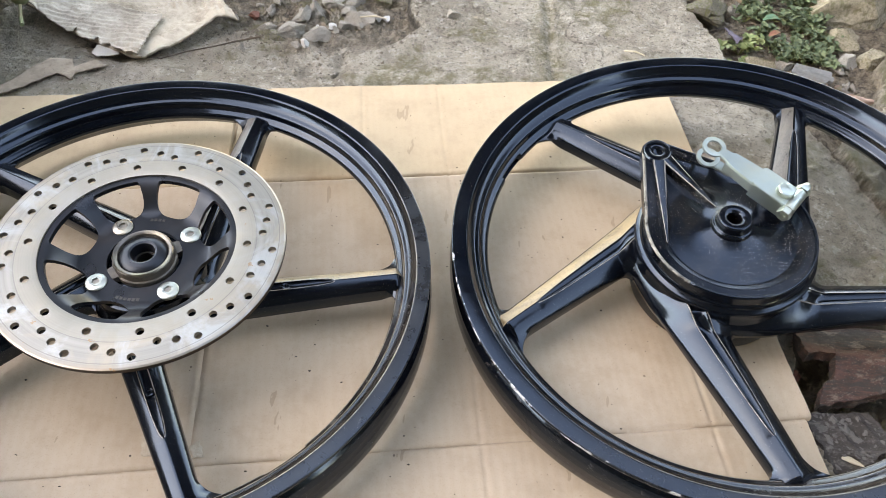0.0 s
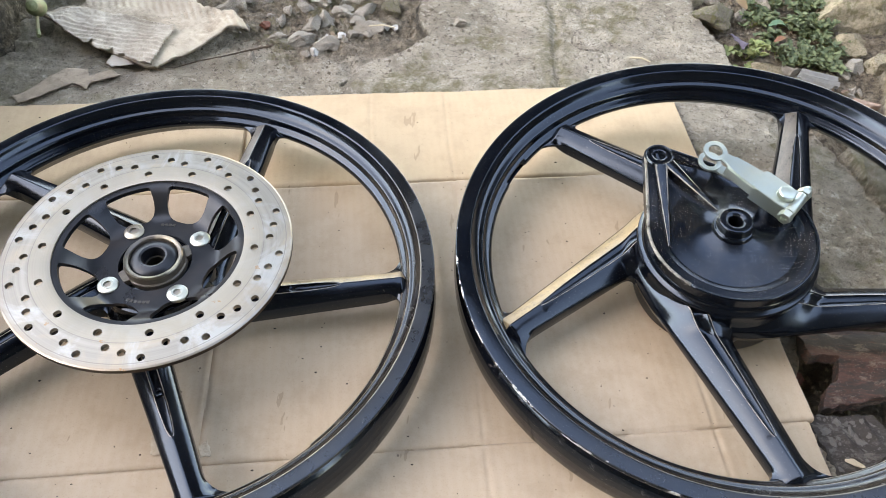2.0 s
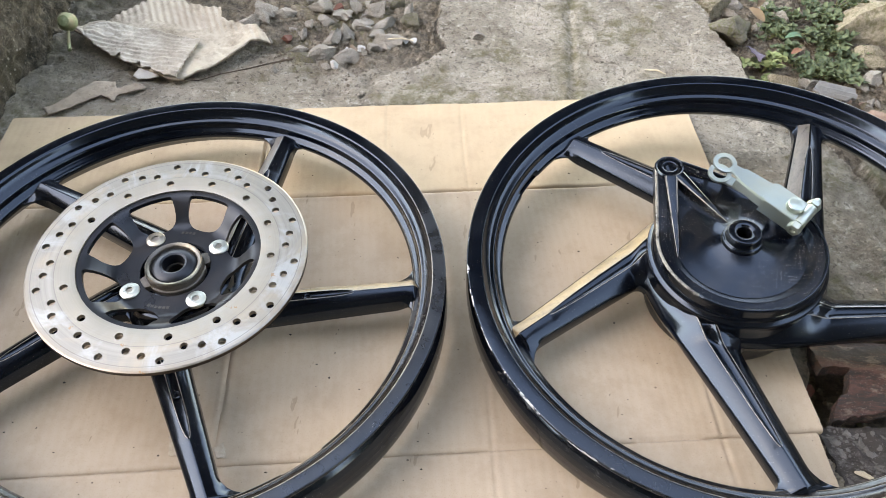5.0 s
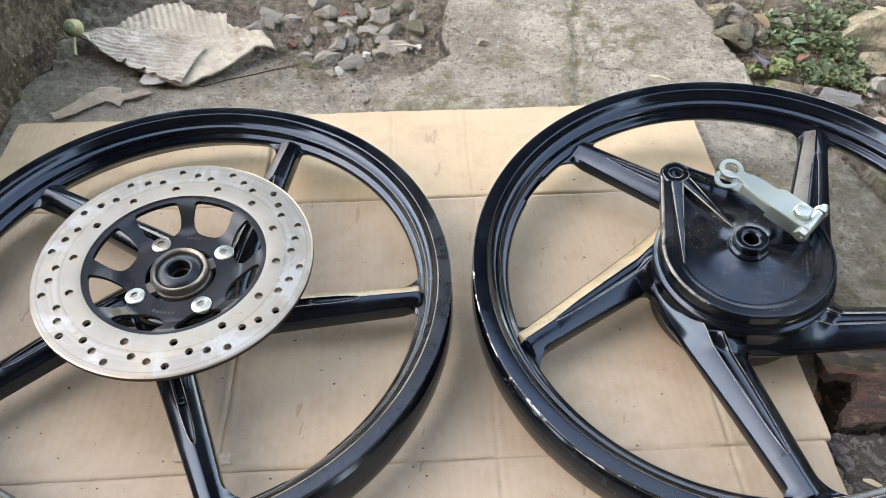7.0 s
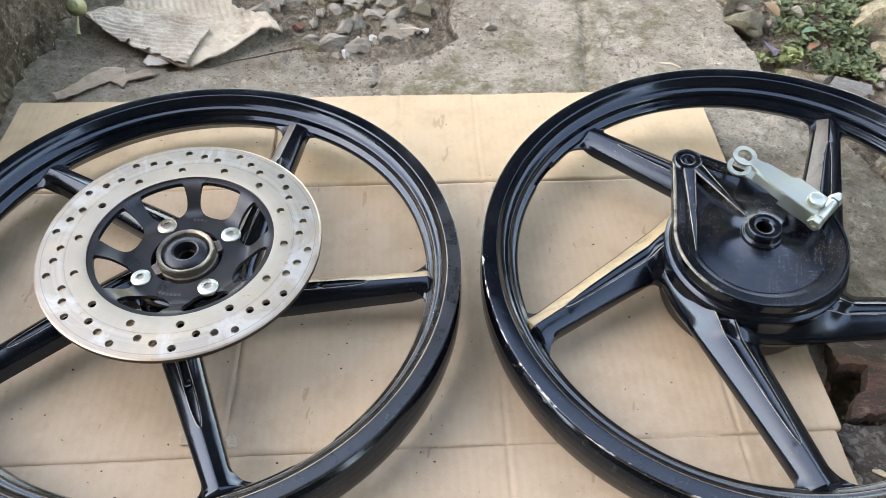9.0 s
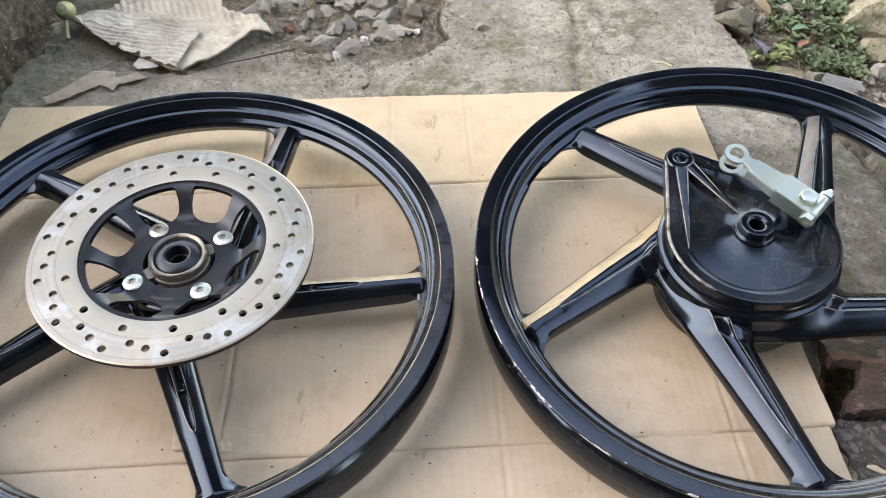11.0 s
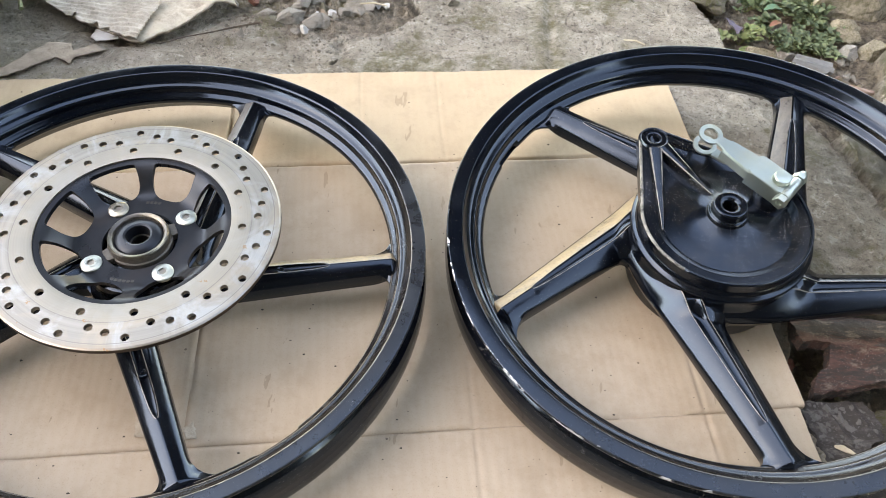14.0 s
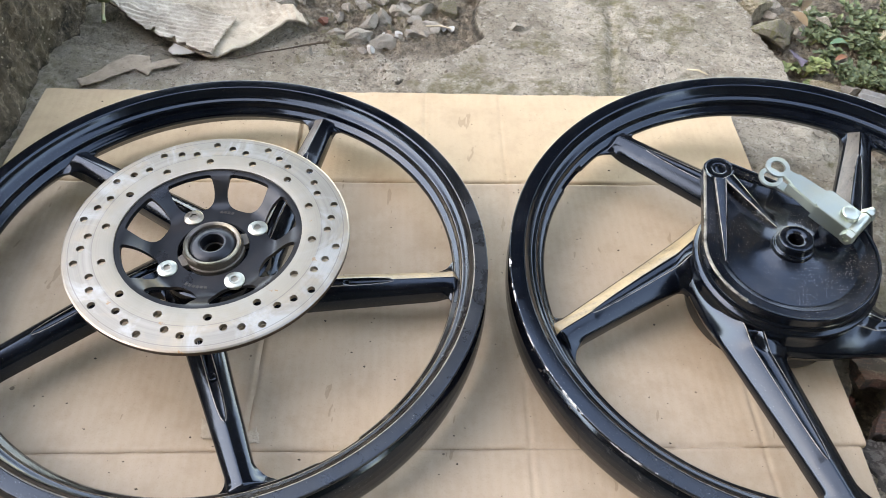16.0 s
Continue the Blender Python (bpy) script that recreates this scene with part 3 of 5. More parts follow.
def build_near_blocker():
    """A plain wall added behind the camera, unseen; the near facets mirror it."""
    bm = bmesh.new()
    bmesh.ops.create_cube(bm, size=1.0, matrix=Matrix.Translation((0.0, -0.95, 1.0)) @ Matrix.Diagonal((3.2, 0.2, 2.2, 1)))
    tagged(part("wall_near", bm, BLOCKER), "unseen plain dark wall added to darken reflections", "wall", kind="structure")


def build_right_blocker():
    """A plain unseen wall, added beyond the mossy slab to darken the rims' reflections."""
    bm = bmesh.new()
    bmesh.ops.create_cube(bm, size=1.0, matrix=Matrix.Translation((2.1, 0.9, 0.45)) @ Matrix.Diagonal((0.2, 3.4, 1.1, 1)))
    tagged(part("wall_right", bm, BLOCKER), "unseen plain dark wall added to darken reflections", "wall", kind="structure")


def build_overhead_blocker():
    """A dark slab behind and over the camera, unseen; added to darken reflections."""
    bm = bmesh.new()
    bmesh.ops.create_cube(bm, size=1.0, matrix=pose(0.25, -0.45, 2.14, 3, 0, 0) @ Matrix.Diagonal((2.3, 1.2, 0.06, 1)))
    tagged(part("roof_edge", bm, BLOCKER), "unseen dark slab added over the camera to darken reflections", "roof", kind="structure")


build_ground()
WALL_LEFT = build_wall()
build_far_blocker()
build_near_blocker()
build_right_blocker()
build_overhead_blocker()


# ---- flattened box under the wheels ----
BOX_O, BOX_U, BOX_V = Vector((-0.517, 0.677)), Vector((0.9868, 0.162)), Vector((0.14, -0.990))


def box_z(a, b):
    """Relief of the sheet at a along its long edge and b across it."""
    dip = 0.0
    for c in (0.151, 0.450):
        d = b - c - 0.0012 * ns(a, 0, 12, c)
        dip += -0.0017 * math.exp(-(d / 0.0011) ** 2) + 0.0004 * math.exp(-((abs(d) - 0.0040) / 0.0028) ** 2)
    for c, lo, hi, deep in ((0.297, 0.0, 0.44, 0.0012), (0.434, 0.0, 0.15, 0.0007), (0.520, 0.0, 0.64, 0.0007), (0.708, 0.2, 0.64, 0.0008)):
        if lo <= b <= hi:
            d = a - c - 0.001 * ns(b, 0, 14, c)
            dip += -1.0 * deep * math.exp(-(d / 0.0014) ** 2) + 0.45 * deep * math.exp(-((abs(d) - 0.0036) / 0.0024) ** 2)
    return 0.0046 + dip + 0.0012 * ns(a, b, 7, 8.0) + 0.0022 * max(0.0, ns(a, b, 3, 11.0))


def build_cardboard():
    """A sheet 4 mm thick in three panels, folded flat along two creases."""
    root = thing("flattened_box", pose(0, 0, 0.0005), "flattened brown corrugated cardboard box with creases and stains", "cardboard")
    for name, b0, b1, width in (("top_flap", 0.0, 0.151, 0.7895), ("main_panel", 0.151, 0.450, 0.792), ("bottom_flap", 0.450, 0.62, 0.786)):
        bm = bmesh.new()
        na, nb = 480, max(20, int((b1 - b0) / 0.0017))
        top, low = [], []
        for j in range(nb + 1):
            b = b0 + (b1 - b0) * j / nb
            rt, rl = [], []
            for i in range(na + 1):
                a = width * i / na
                ea = 0.0005 * ns(0.0, b, 45, 2.0) * (1 if i in (0, na) else 0)
                eb = 0.0010 * ns(a, 0.0, 40, 4.0) * (1 if (j == 0 and b0 == 0) or (j == nb and b1 > 0.6) else 0)
                p = BOX_O + BOX_U * (a + ea) + BOX_V * (b + eb)
                z = box_z(a, b)
                if b < 0.151 and abs(a - 0.297) < 0.0015:
                    z -= 0.003
                rt.append(bm.verts.new((p.x, p.y, z)))
                rl.append(bm.verts.new((p.x, p.y, z - 0.0040)))
            top.append(rt)
            low.append(rl)
        for j in range(nb):
            for i in range(na):
                bm.faces.new((top[j][i], top[j + 1][i], top[j + 1][i + 1], top[j][i + 1]))
                bm.faces.new((low[j][i], low[j][i + 1], low[j + 1][i + 1], low[j + 1][i]))
            for i in (0, na):
                bm.faces.new((top[j][i], top[j + 1][i], low[j + 1][i], low[j][i]))
        for i in range(na):
            for j in (0, nb):
                bm.faces.new((top[j][i], top[j][i + 1], low[j][i + 1], low[j][i]))
        part(name, bm, CARD_FLAP if name == "top_flap" else CARD, root, sharp=60)


build_cardboard()


# ---- wheels ----
RIM_IN = [(0.2322, -0.0008), (0.2314, 0.0), (0.2202, -0.0004), (0.2190, -0.0012), (0.2174, -0.0042), (0.2152, -0.0072), (0.2124, -0.0094), (0.2100, -0.0103),
          (0.2088, -0.0110), (0.2079, -0.0124), (0.2072, -0.0165), (0.2036, -0.0188), (0.2017, -0.0203), (0.2008, -0.0226)]
RIM_OUT = [(0.2325, -0.0018), (0.2320, -0.0034), (0.2292, -0.0056), (0.2206, -0.0078), (0.2200, -0.0090), (0.2222, -0.0104), (0.2262, -0.0128), (0.2302, -0.0168), (0.2330, -0.0218),
           (0.2344, -0.0290), (0.2347, -0.0380), (0.2344, -0.0450), (0.2336, -0.0494), (0.2320, -0.0516)]


def rim_mesh(valve, radius, k):
    """The cast rim, its lip turned to radius; k narrows its section."""
    low = [(0.2012, -0.0252), (0.2038, -0.0282), (0.2090, -0.0318), (0.2180, -0.0385), (0.2240, -0.0470), (0.2300, -0.0518)]
    prof = RIM_IN + low + RIM_OUT[::-1]

    def gap(r, z, a):
        if r < radius - 0.0285 * k:
            d = abs((math.degrees(a) - valve + 180) % 360 - 180)
            r += 0.0045 * (1 - smooth(4.2, 4.8, d))
        return r, z

    prof = [(radius - (0.2322 - r) * k, z) for r, z in prof]
    bm = bmesh.new()
    return lathe(bm, rounded(prof, 0.0007, 2), 360, True, gap)


def arc(d, r):
    """Width that a fillet of radius r adds at a distance d from its wall."""
    if d >= r:
        return 0.0
    d = max(d, 0.0)
    return r - math.sqrt(max(0.0, r * r - (r - d) ** 2))


def spoke_mesh(r0, off0, half0, half1, groove_end, z_hub, slope, wide, hub_r, mark=0.0, coated=()):
    """One cast spoke along +x: two facets on a ridge, a round-bottomed groove along it, flanks that run out in fillets at hub and rim."""
    bm = bmesh.new()
    a0 = math.radians(off0)
    p0, p1 = Vector((r0 * math.cos(a0), r0 * math.sin(a0))), Vector((0.2066, 0.0))
    n = 110
    big = hub_r > 0.06
    rows, grooved = [], []
    length = (p1 - p0).length
    e = (p1 - p0).normalized()
    f = Vector((-e.y, e.x))
    t_in = -(p0.dot(e) + 0.012) / length
    for i in range(n + 1):
        q = i / n
        u = t_in + (1 - t_in) * (1 - (1 - q) ** 1.7)
        c = p0.lerp(p1, u)
        t = max(u, 0.0)
        to_rim = 0.2008 - c.length
        near_hub = max(0.0, 1 - t * length / 0.045) ** 2
        h = half0 + (half1 - half0) * t ** 0.8
        side = Vector((-c.y, c.x)).normalized()
        reach = []
        for sgn in (-1, 1):
            r = (c + f * (sgn * h)).length
            rim_d, hub_d = 0.2006 - r, r - hub_r
            w = arc(rim_d, 0.011 if sgn < 0 else 0.020) * max(0.0, 1 + min(0.0, rim_d) / 0.003)
            reach.append(w + arc(hub_d, (0.012 if big else 0.009) if sgn < 0 else 0.014) * max(0.0, 1 + min(0.0, hub_d) / 0.003))
        zr = z_hub + 0.0012 + (-0.0145 - z_hub) * t - (0.0 if big else 0.003 * near_hub)
        zr -= 0.0052 * smooth(0.0000, 0.0062, -to_rim)
        flare = 0.0012 * max(0.0, 1 - abs(to_rim) / 0.008)
        gw = wide * math.sqrt(max(0.0, 1 - (t / groove_end) ** (7.0 if mark else 2.2))) if t < groove_end else 0.0
        g = min(0.0026, 0.75 * gw)
        gw = max(gw, 0.0003)
        drop = slope * h
        top = zr - drop
        edge = top - 0.003
        m = min(1.0, arc(to_rim, 0.016) / 0.005)
        low = -0.034 + 0.0083 * m
        foot = edge * (1 - m) + min(edge, -0.0229) * m
        mid = foot + 0.45 * (top - foot)
        a, b = reach
        left = [(-h * 0.93 - 0.001, -a, low), (-h - 0.0012, -a, max(-0.028, low + 0.002)), (-h - 0.0009, -a, foot), (-h - 0.0006, -0.25 * a, mid), (-h + 0.0008 - flare, 0, top), (-h * 0.55 - gw * 0.4, 0, zr - drop * 0.52), (-gw - 0.0007, 0, zr - 0.0007), (-gw, 0, zr - 0.0005)]
        bowl = [(gw * v, 0, zr - 0.0005 - g * math.sqrt(max(0.0, 1 - v * v))) for v in (-0.8, -0.4, 0.0, 0.4, 0.8)]
        right = [(gw, 0, zr - 0.0005), (gw + 0.0007, 0, zr - 0.0007), (h * 0.55 + gw * 0.4, 0, zr - drop * 0.52), (h - 0.0008 + flare, 0, top), (h + 0.0006, 0.25 * b, mid), (h + 0.0009, b, foot), (h + 0.0012, b, max(-0.028, low + 0.002)), (h * 0.93 + 0.001, b, low)]
        ring = []
        for j, (w, x, z) in enumerate(left + bowl + right):
            p = c + f * w + side * x
            if big and 3 <= j <= 17:
                z += 0.0072 * (1 - smooth(0.0742, 0.0885, p.length))
            ring.append(bm.verts.new((*p, z)))
        rows.append(ring)
        grooved.append(g > 0.0006)
    k = len(rows[0])
    for i in range(n):
        for j in range(k):
            fc = bm.faces.new((rows[i][j], rows[i + 1][j], rows[i + 1][(j + 1) % k], rows[i][(j + 1) % k]))
            # Strips beside the groove carry a painted highlight, given facets a painted reflection.
            fc.material_index = 2 if j in (6, 13) and grooved[i] else 1 if j in coated else 0
    bm.faces.new(rows[0])
    bm.faces.new(rows[-1][::-1])
    if mark:
        c = p0.lerp(p1, mark)
        old = set(bm.verts)
        lathe(bm, [(0.0014, -0.020), (0.0034, -0.020), (0.0034, z_hub - 0.0014), (0.0030, z_hub - 0.0010), (0.0026, z_hub - 0.0012), (0.0016, z_hub - 0.0014)], 20)
        bmesh.ops.translate(bm, verts=[v for v in bm.verts if v not in old], vec=(c.x, c.y, 0))
    return bm


def wheel_pose(c, nx, ny):
    nrm = Vector((nx, ny, 1)).normalized()
    x = (Vector((1, 0, 0)) - nrm * nrm.x).normalized()
    y = nrm.cross(x)
    return Matrix.Translation(c) @ Matrix((x, y, nrm)).transposed().to_4x4()


def add_spokes(root, first, paint, shape, coated, dull):
    """Five spokes; a map gives the facets that carry a painted pale reflection, spoke by spoke."""
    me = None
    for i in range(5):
        if i in coated or me is None:
            ob = part("spoke", spoke_mesh(*shape, coated.get(i, ())), paint, root, "black spoke with a painted pale reflection along one facet" if i in coated else "", sharp=28)
            ob.data.materials.append(BROWN_REFLECTION if i == dull else TAN_REFLECTION)
            ob.data.materials.append(WORN_GLINT_PAINT)
            if i not in coated:
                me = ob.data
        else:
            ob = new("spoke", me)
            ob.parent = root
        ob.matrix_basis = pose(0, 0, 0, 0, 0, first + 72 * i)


def bolt_meshes():
    """A domed flanged screw with a hex socket, its seat at z = 0."""
    bm = bmesh.new()

    def dome(x, y):
        r = math.hypot(x, y)
        return along([(0.0032, 0.0021), (0.0046, 0.0021), (0.0054, 0.0016), (0.0070, 0.0014), (0.0078, 0.0011), (0.0083, 0.0006)], r)

    plate(bm, circle(0, 0, 0.0083, 32), [circle(0, 0, 0.0032, 6)], [circle(0, 0, r, 32) for r in (0.0046, 0.0054, 0.0070, 0.0078)], dome, 0.0022)
    hexa = bmesh.new()
    return bm, prism(hexa, circle(0, 0, 0.0035, 6), 0.0002, 0.0007)


def front_wheel():
    root = thing("front_wheel", wheel_pose((-0.2202, 0.4213, 0.0671), 0.0063, -0.0278), "black five-spoke alloy motorcycle wheel with drilled brake disc, on cardboard", "wheel", "motorcycle wheels")
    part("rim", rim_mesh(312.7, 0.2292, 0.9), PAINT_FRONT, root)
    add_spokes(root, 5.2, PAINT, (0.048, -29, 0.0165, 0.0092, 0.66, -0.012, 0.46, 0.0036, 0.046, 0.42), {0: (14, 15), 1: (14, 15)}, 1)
    bm = bmesh.new()
    lathe(bm, [(0.012, 0.006), (0.040, 0.006), (0.046, 0.003), (0.047, -0.008), (0.043, -0.016), (0.041, -0.045), (0.032, -0.052), (0.030, -0.0605), (0.012, -0.0605)], 96)
    part("hub", bm, PAINT, root).matrix_basis = pose(0, 0, -0.0061)
    # brake disc, dished
    z_ring, z_mid = 0.0247, 0.0050
    bm = bmesh.new()
    holes = []
    for i in range(14):
        for r, a, rad in ((0.1040, 1.8, 0.0031), (0.0951, 12.0, 0.0031), (0.0989, 19.5, 0.0031), (0.0836, 5.1, 0.0032)):
            t = math.radians(a + i * 360 / 14)
            holes.append(circle(r * math.cos(t), r * math.sin(t), rad, 14))
    plate(bm, circle(0, 0, 0.1134, 160), [circle(0, 0, 0.0745, 120)] + holes, [circle(0, 0, r, 120) for r in (0.1120, 0.0785)], lambda x, y: z_ring - (0.0007 if math.hypot(x, y) > 0.1127 or math.hypot(x, y) < 0.078 else 0), 0.0038)
    part("brake_disc", bm, STEEL, root, "worn drilled steel brake disc with light rust", sharp=25)
    bm = bmesh.new()

    def dish(x, y):
        r = math.hypot(x, y)
        return z_mid + (z_ring - 0.0022 - z_mid) * smooth(0.047, 0.0725, r) ** 0.9

    cuts = []
    for i in range(8):
        t = math.radians(33.5 + 45 * i)
        raw = [(0.0700 * math.cos(a), 0.0700 * math.sin(a)) for a in (math.radians(d) for d in (-15.6, -9, -3, 3, 9, 15.6))]
        raw += [(0.063, 0.0184), (0.056, 0.0176), (0.0492, 0.0140), (0.0448, 0.0066), (0.0448, -0.0066), (0.0492, -0.0140), (0.056, -0.0176), (0.063, -0.0184)]
        cuts.append([(x * math.cos(t) - y * math.sin(t), x * math.sin(t) + y * math.cos(t)) for x, y in rounded(raw, 0.005, 3)])
    plate(bm, circle(0, 0, 0.0752, 120), [circle(0, 0, 0.0292, 64)] + cuts, [circle(0, 0, r, 96) for r in (0.034, 0.041, 0.048, 0.052, 0.056, 0.060, 0.0645, 0.0685, 0.0725)], dish, 0.004)
    carrier = part("disc_carrier", bm, SATIN, root, "black dished disc carrier with eight cut-outs", sharp=40)
    head, socket = bolt_meshes()
    first = None
    for i in range(4):
        t = math.radians(42.6 + 90 * i)
        m = pose(0.0401 * math.cos(t), 0.0401 * math.sin(t), z_mid + 0.0002, 0, 0, 17 * i)
        if first is None:
            first = part("bolt", head, BOLT, carrier, "zinc hex-socket bolt")
            sock = part("bolt_socket", socket, DARK_STEEL, carrier)
            sock.matrix_basis = m
            first.matrix_basis = m
            dull_bolt = first.data.copy()
            dull_bolt.materials[0] = DARK_STEEL
        else:
            b = new("bolt", dull_bolt if i == 1 else first.data)
            b.parent, b.matrix_basis = carrier, m
            tagged(b, "dull rusty hex-socket bolt" if i == 1 else "zinc hex-socket bolt")
            b = new("bolt_socket", sock.data)
            b.parent, b.matrix_basis = carrier, m
    # bearing boss
    bm = bmesh.new()
    lathe(bm, [(0.0125, 0.006), (0.0252, 0.006), (0.0252, 0.0105), (0.0240, 0.0115), (0.0236, 0.0165), (0.0226, 0.0178), (0.0200, 0.0178), (0.0195, 0.0165), (0.0190, 0.0140), (0.0125, 0.0140)], 72)
    part("bearing_boss", bm, DUSTY, root, "dusty grey bearing boss").matrix_basis = pose(0, 0, -0.0061)
    bm = bmesh.new()
    lathe(bm, [(0.0090, -0.006), (0.0186, -0.006), (0.0192, 0.0150), (0.0180, 0.0166), (0.0140, 0.0184), (0.0112, 0.0190), (0.0096, 0.0184), (0.0090, 0.0170)], 64)
    part("oil_seal", bm, SATIN, root, "glossy black oil seal").matrix_basis = pose(0, 0, -0.0061)
    bm = bmesh.new()
    lathe(bm, [(0.0196, 0.0168), (0.0234, 0.0168), (0.0235, 0.0180), (0.0226, 0.0190), (0.0212, 0.0187), (0.0198, 0.0176)], 72)
    part("retaining_ring", bm, BEARING, root, "worn dull steel retaining ring").matrix_basis = pose(0, 0, -0.0061)
    for mid, n in ((268, 6), (92, 4)):
        for i in range(n):
            bm = bmesh.new()
            t = math.radians(mid + (i - n / 2 + 0.5) * 4.6)
            prism(bm, [(-0.0011, -0.0013), (0.0011, -0.0013), (0.0011, 0.0013), (-0.0011, 0.0013)], 0.0, 0.00025, pose(0.0405 * math.cos(t), 0.0405 * math.sin(t), z_mid, 0, 0, math.degrees(t) + 82))
            part("stamp_bar", bm, RUBBER, carrier)
    bm = bmesh.new()
    lathe(bm, [(0.0072, -0.02), (0.0104, -0.02), (0.0104, 0.0085), (0.0072, 0.0085)], 40)
    part("axle_sleeve", bm, RUBBER, root).matrix_basis = pose(0, 0, -0.0061)
    for turn in (30, 222):
        bm = bmesh.new()
        prism(bm, rounded([(0.024, -0.0065), (0.0290, -0.0055), (0.0290, 0.0055), (0.024, 0.0065)], 0.001, 2), 0.0065, 0.0125, pose(0, 0, 0, 0, 0, turn))
        part("boss_tab", bm, DUSTY, root).matrix_basis = pose(0, 0, -0.0061)
    return root


def rear_wheel():
    root = thing("rear_wheel", wheel_pose((0.2555, 0.4833, 0.0813), -0.0690, -0.0760), "black five-spoke alloy motorcycle wheel with drum brake plate, on cardboard", "wheel", "motorcycle wheels")
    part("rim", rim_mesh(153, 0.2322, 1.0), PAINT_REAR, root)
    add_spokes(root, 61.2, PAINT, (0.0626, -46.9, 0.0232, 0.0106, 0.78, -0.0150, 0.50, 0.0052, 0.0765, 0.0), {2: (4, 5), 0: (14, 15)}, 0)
    bm = bmesh.new()
    lathe(bm, [(0.060, 0.003), (0.0705, 0.003), (0.0716, 0.0015), (0.0720, -0.0015), (0.0732, -0.0026), (0.0748, -0.0036), (0.0754, -0.0050), (0.0754, -0.0066), (0.0750, -0.0080), (0.0754, -0.0130), (0.0766, -0.0200), (0.0776, -0.0270), (0.0764, -0.0330), (0.060, -0.035)], 120)
    part("hub", bm, PAINT, root)
    bm = bmesh.new()
    lathe(bm, [(0.060, -0.030), (0.0728, -0.0325), (0.0718, -0.0570), (0.0700, -0.0650), (0.0640, -0.0700), (0.058, -0.0715), (0.020, -0.0715), (0.020, -0.060), (0.058, -0.058)], 96)
    part("drum_back", bm, RUBBER, root, "dull black underside of the drum")
    # brake plate: a disc drawn out to the torque lug
    la = math.radians(124.3)
    lug = Vector((0.0948 * math.cos(la), 0.0948 * math.sin(la)))
    rd, rl = 0.0704, 0.0135

    def teardrop(grow):
        """Outline of the plate: the round body, its two flanks and the lug."""
        r1, r2, d = rd + grow, rl + grow, lug.length
        al = math.acos((r1 - r2) / d) * 0.86
        out = []
        for i in range(72):
            a = la + al + (2 * math.pi - 2 * al) * i / 71
            out.append((r1 * math.cos(a), r1 * math.sin(a)))
        for i in range(20):
            a = la - al + 2 * al * i / 19
            out.append((lug.x + r2 * math.cos(a), lug.y + r2 * math.sin(a)))
        return out

    def cover_z(x, y):
        r = math.hypot(x, y)
        t = Vector((math.cos(la), math.sin(la)))
        a = Vector((x, y)).dot(t)
        z = 0.0078 + 0.0022 * (1 - smooth(0.03, 0.062, r)) + 0.0060 * (1 - smooth(0.014, 0.030, r))
        z += 0.008 * smooth(0.045, 0.088, a)
        return z

    bm = bmesh.new()
    guides = [circle(0, 0, r, 72) for r in (0.024, 0.032, 0.040, 0.048, 0.054)]
    guides.append(teardrop(-0.0150))
    inner_loop, wall_loop = teardrop(-0.0088), teardrop(-0.0100)

    def edge_z(x, y):
        z = cover_z(x, y)
        return z + (0.0035 if not inside((x * 1.0005, y * 1.0005), wall_loop) else 0.0)

    plate(bm, teardrop(0), [circle(0, 0, 0.0165, 40)], guides + [inner_loop, wall_loop], edge_z, 0.010)
    cover = part("brake_plate", bm, COVER, root, "black painted drum brake plate with white paint specks", sharp=38)
    loop = teardrop(-0.0016)
    for lo, hi, paint in ((84, 110, WORN_GLINT_PAINT), (17, 85, PAINT)):
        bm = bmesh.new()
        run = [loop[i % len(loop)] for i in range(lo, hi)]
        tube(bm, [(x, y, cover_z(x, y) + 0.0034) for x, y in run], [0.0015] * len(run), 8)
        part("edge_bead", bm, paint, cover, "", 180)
    # centre boss, lug eye, ribs
    bm = bmesh.new()
    lathe(bm, rounded([(0.0056, 0.008), (0.0176, 0.008), (0.0170, 0.0170), (0.0162, 0.0188), (0.0148, 0.0194), (0.0142, 0.0204), (0.0139, 0.0254), (0.0130, 0.0268), (0.0086, 0.0268), (0.0058, 0.0254)], 0.001, 3), 64)
    part("axle_boss", bm, COVER, cover, sharp=50)
    bm = bmesh.new()
    lathe(bm, [(0.0058, 0.0), (0.0118, 0.0), (0.0128, 0.002), (0.0132, 0.0200), (0.0122, 0.0215), (0.0112, 0.0210), (0.0108, 0.0202), (0.0072, 0.0202), (0.0068, 0.0210), (0.0058, 0.0206)], 48)
    part("torque_lug", bm, COVER, cover).matrix_basis = pose(lug.x, lug.y, 0)
    for end, h in (((-0.0525, -0.0150), 0.0215), ((-0.0085, 0.0225), 0.0215)):
        bm = bmesh.new()
        e = Vector(end)
        axis = (e - lug)
        ln = axis.length
        rows = []
        low = cover_z(end[0], end[1]) + 0.0012
        for i in range(13):
            t = i / 12
            w, top = 0.0050 * (1 - t) + 0.0006, h * (1 - t) + low * t
            x = 0.0118 + (ln - 0.0118) * t
            rows.append([bm.verts.new(q) for q in ((x, -w - 0.0034, 0.004), (x, -w, top - 0.0006), (x, -w * 0.72, top), (x, w * 0.72, top), (x, w, top - 0.0006), (x, w + 0.0034, 0.004))])
        for p, q in zip(rows, rows[1:]):
            # Both top edges of the rib take the pale edge paint.
            for j in range(5):
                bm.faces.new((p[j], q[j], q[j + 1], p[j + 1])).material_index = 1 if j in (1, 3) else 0
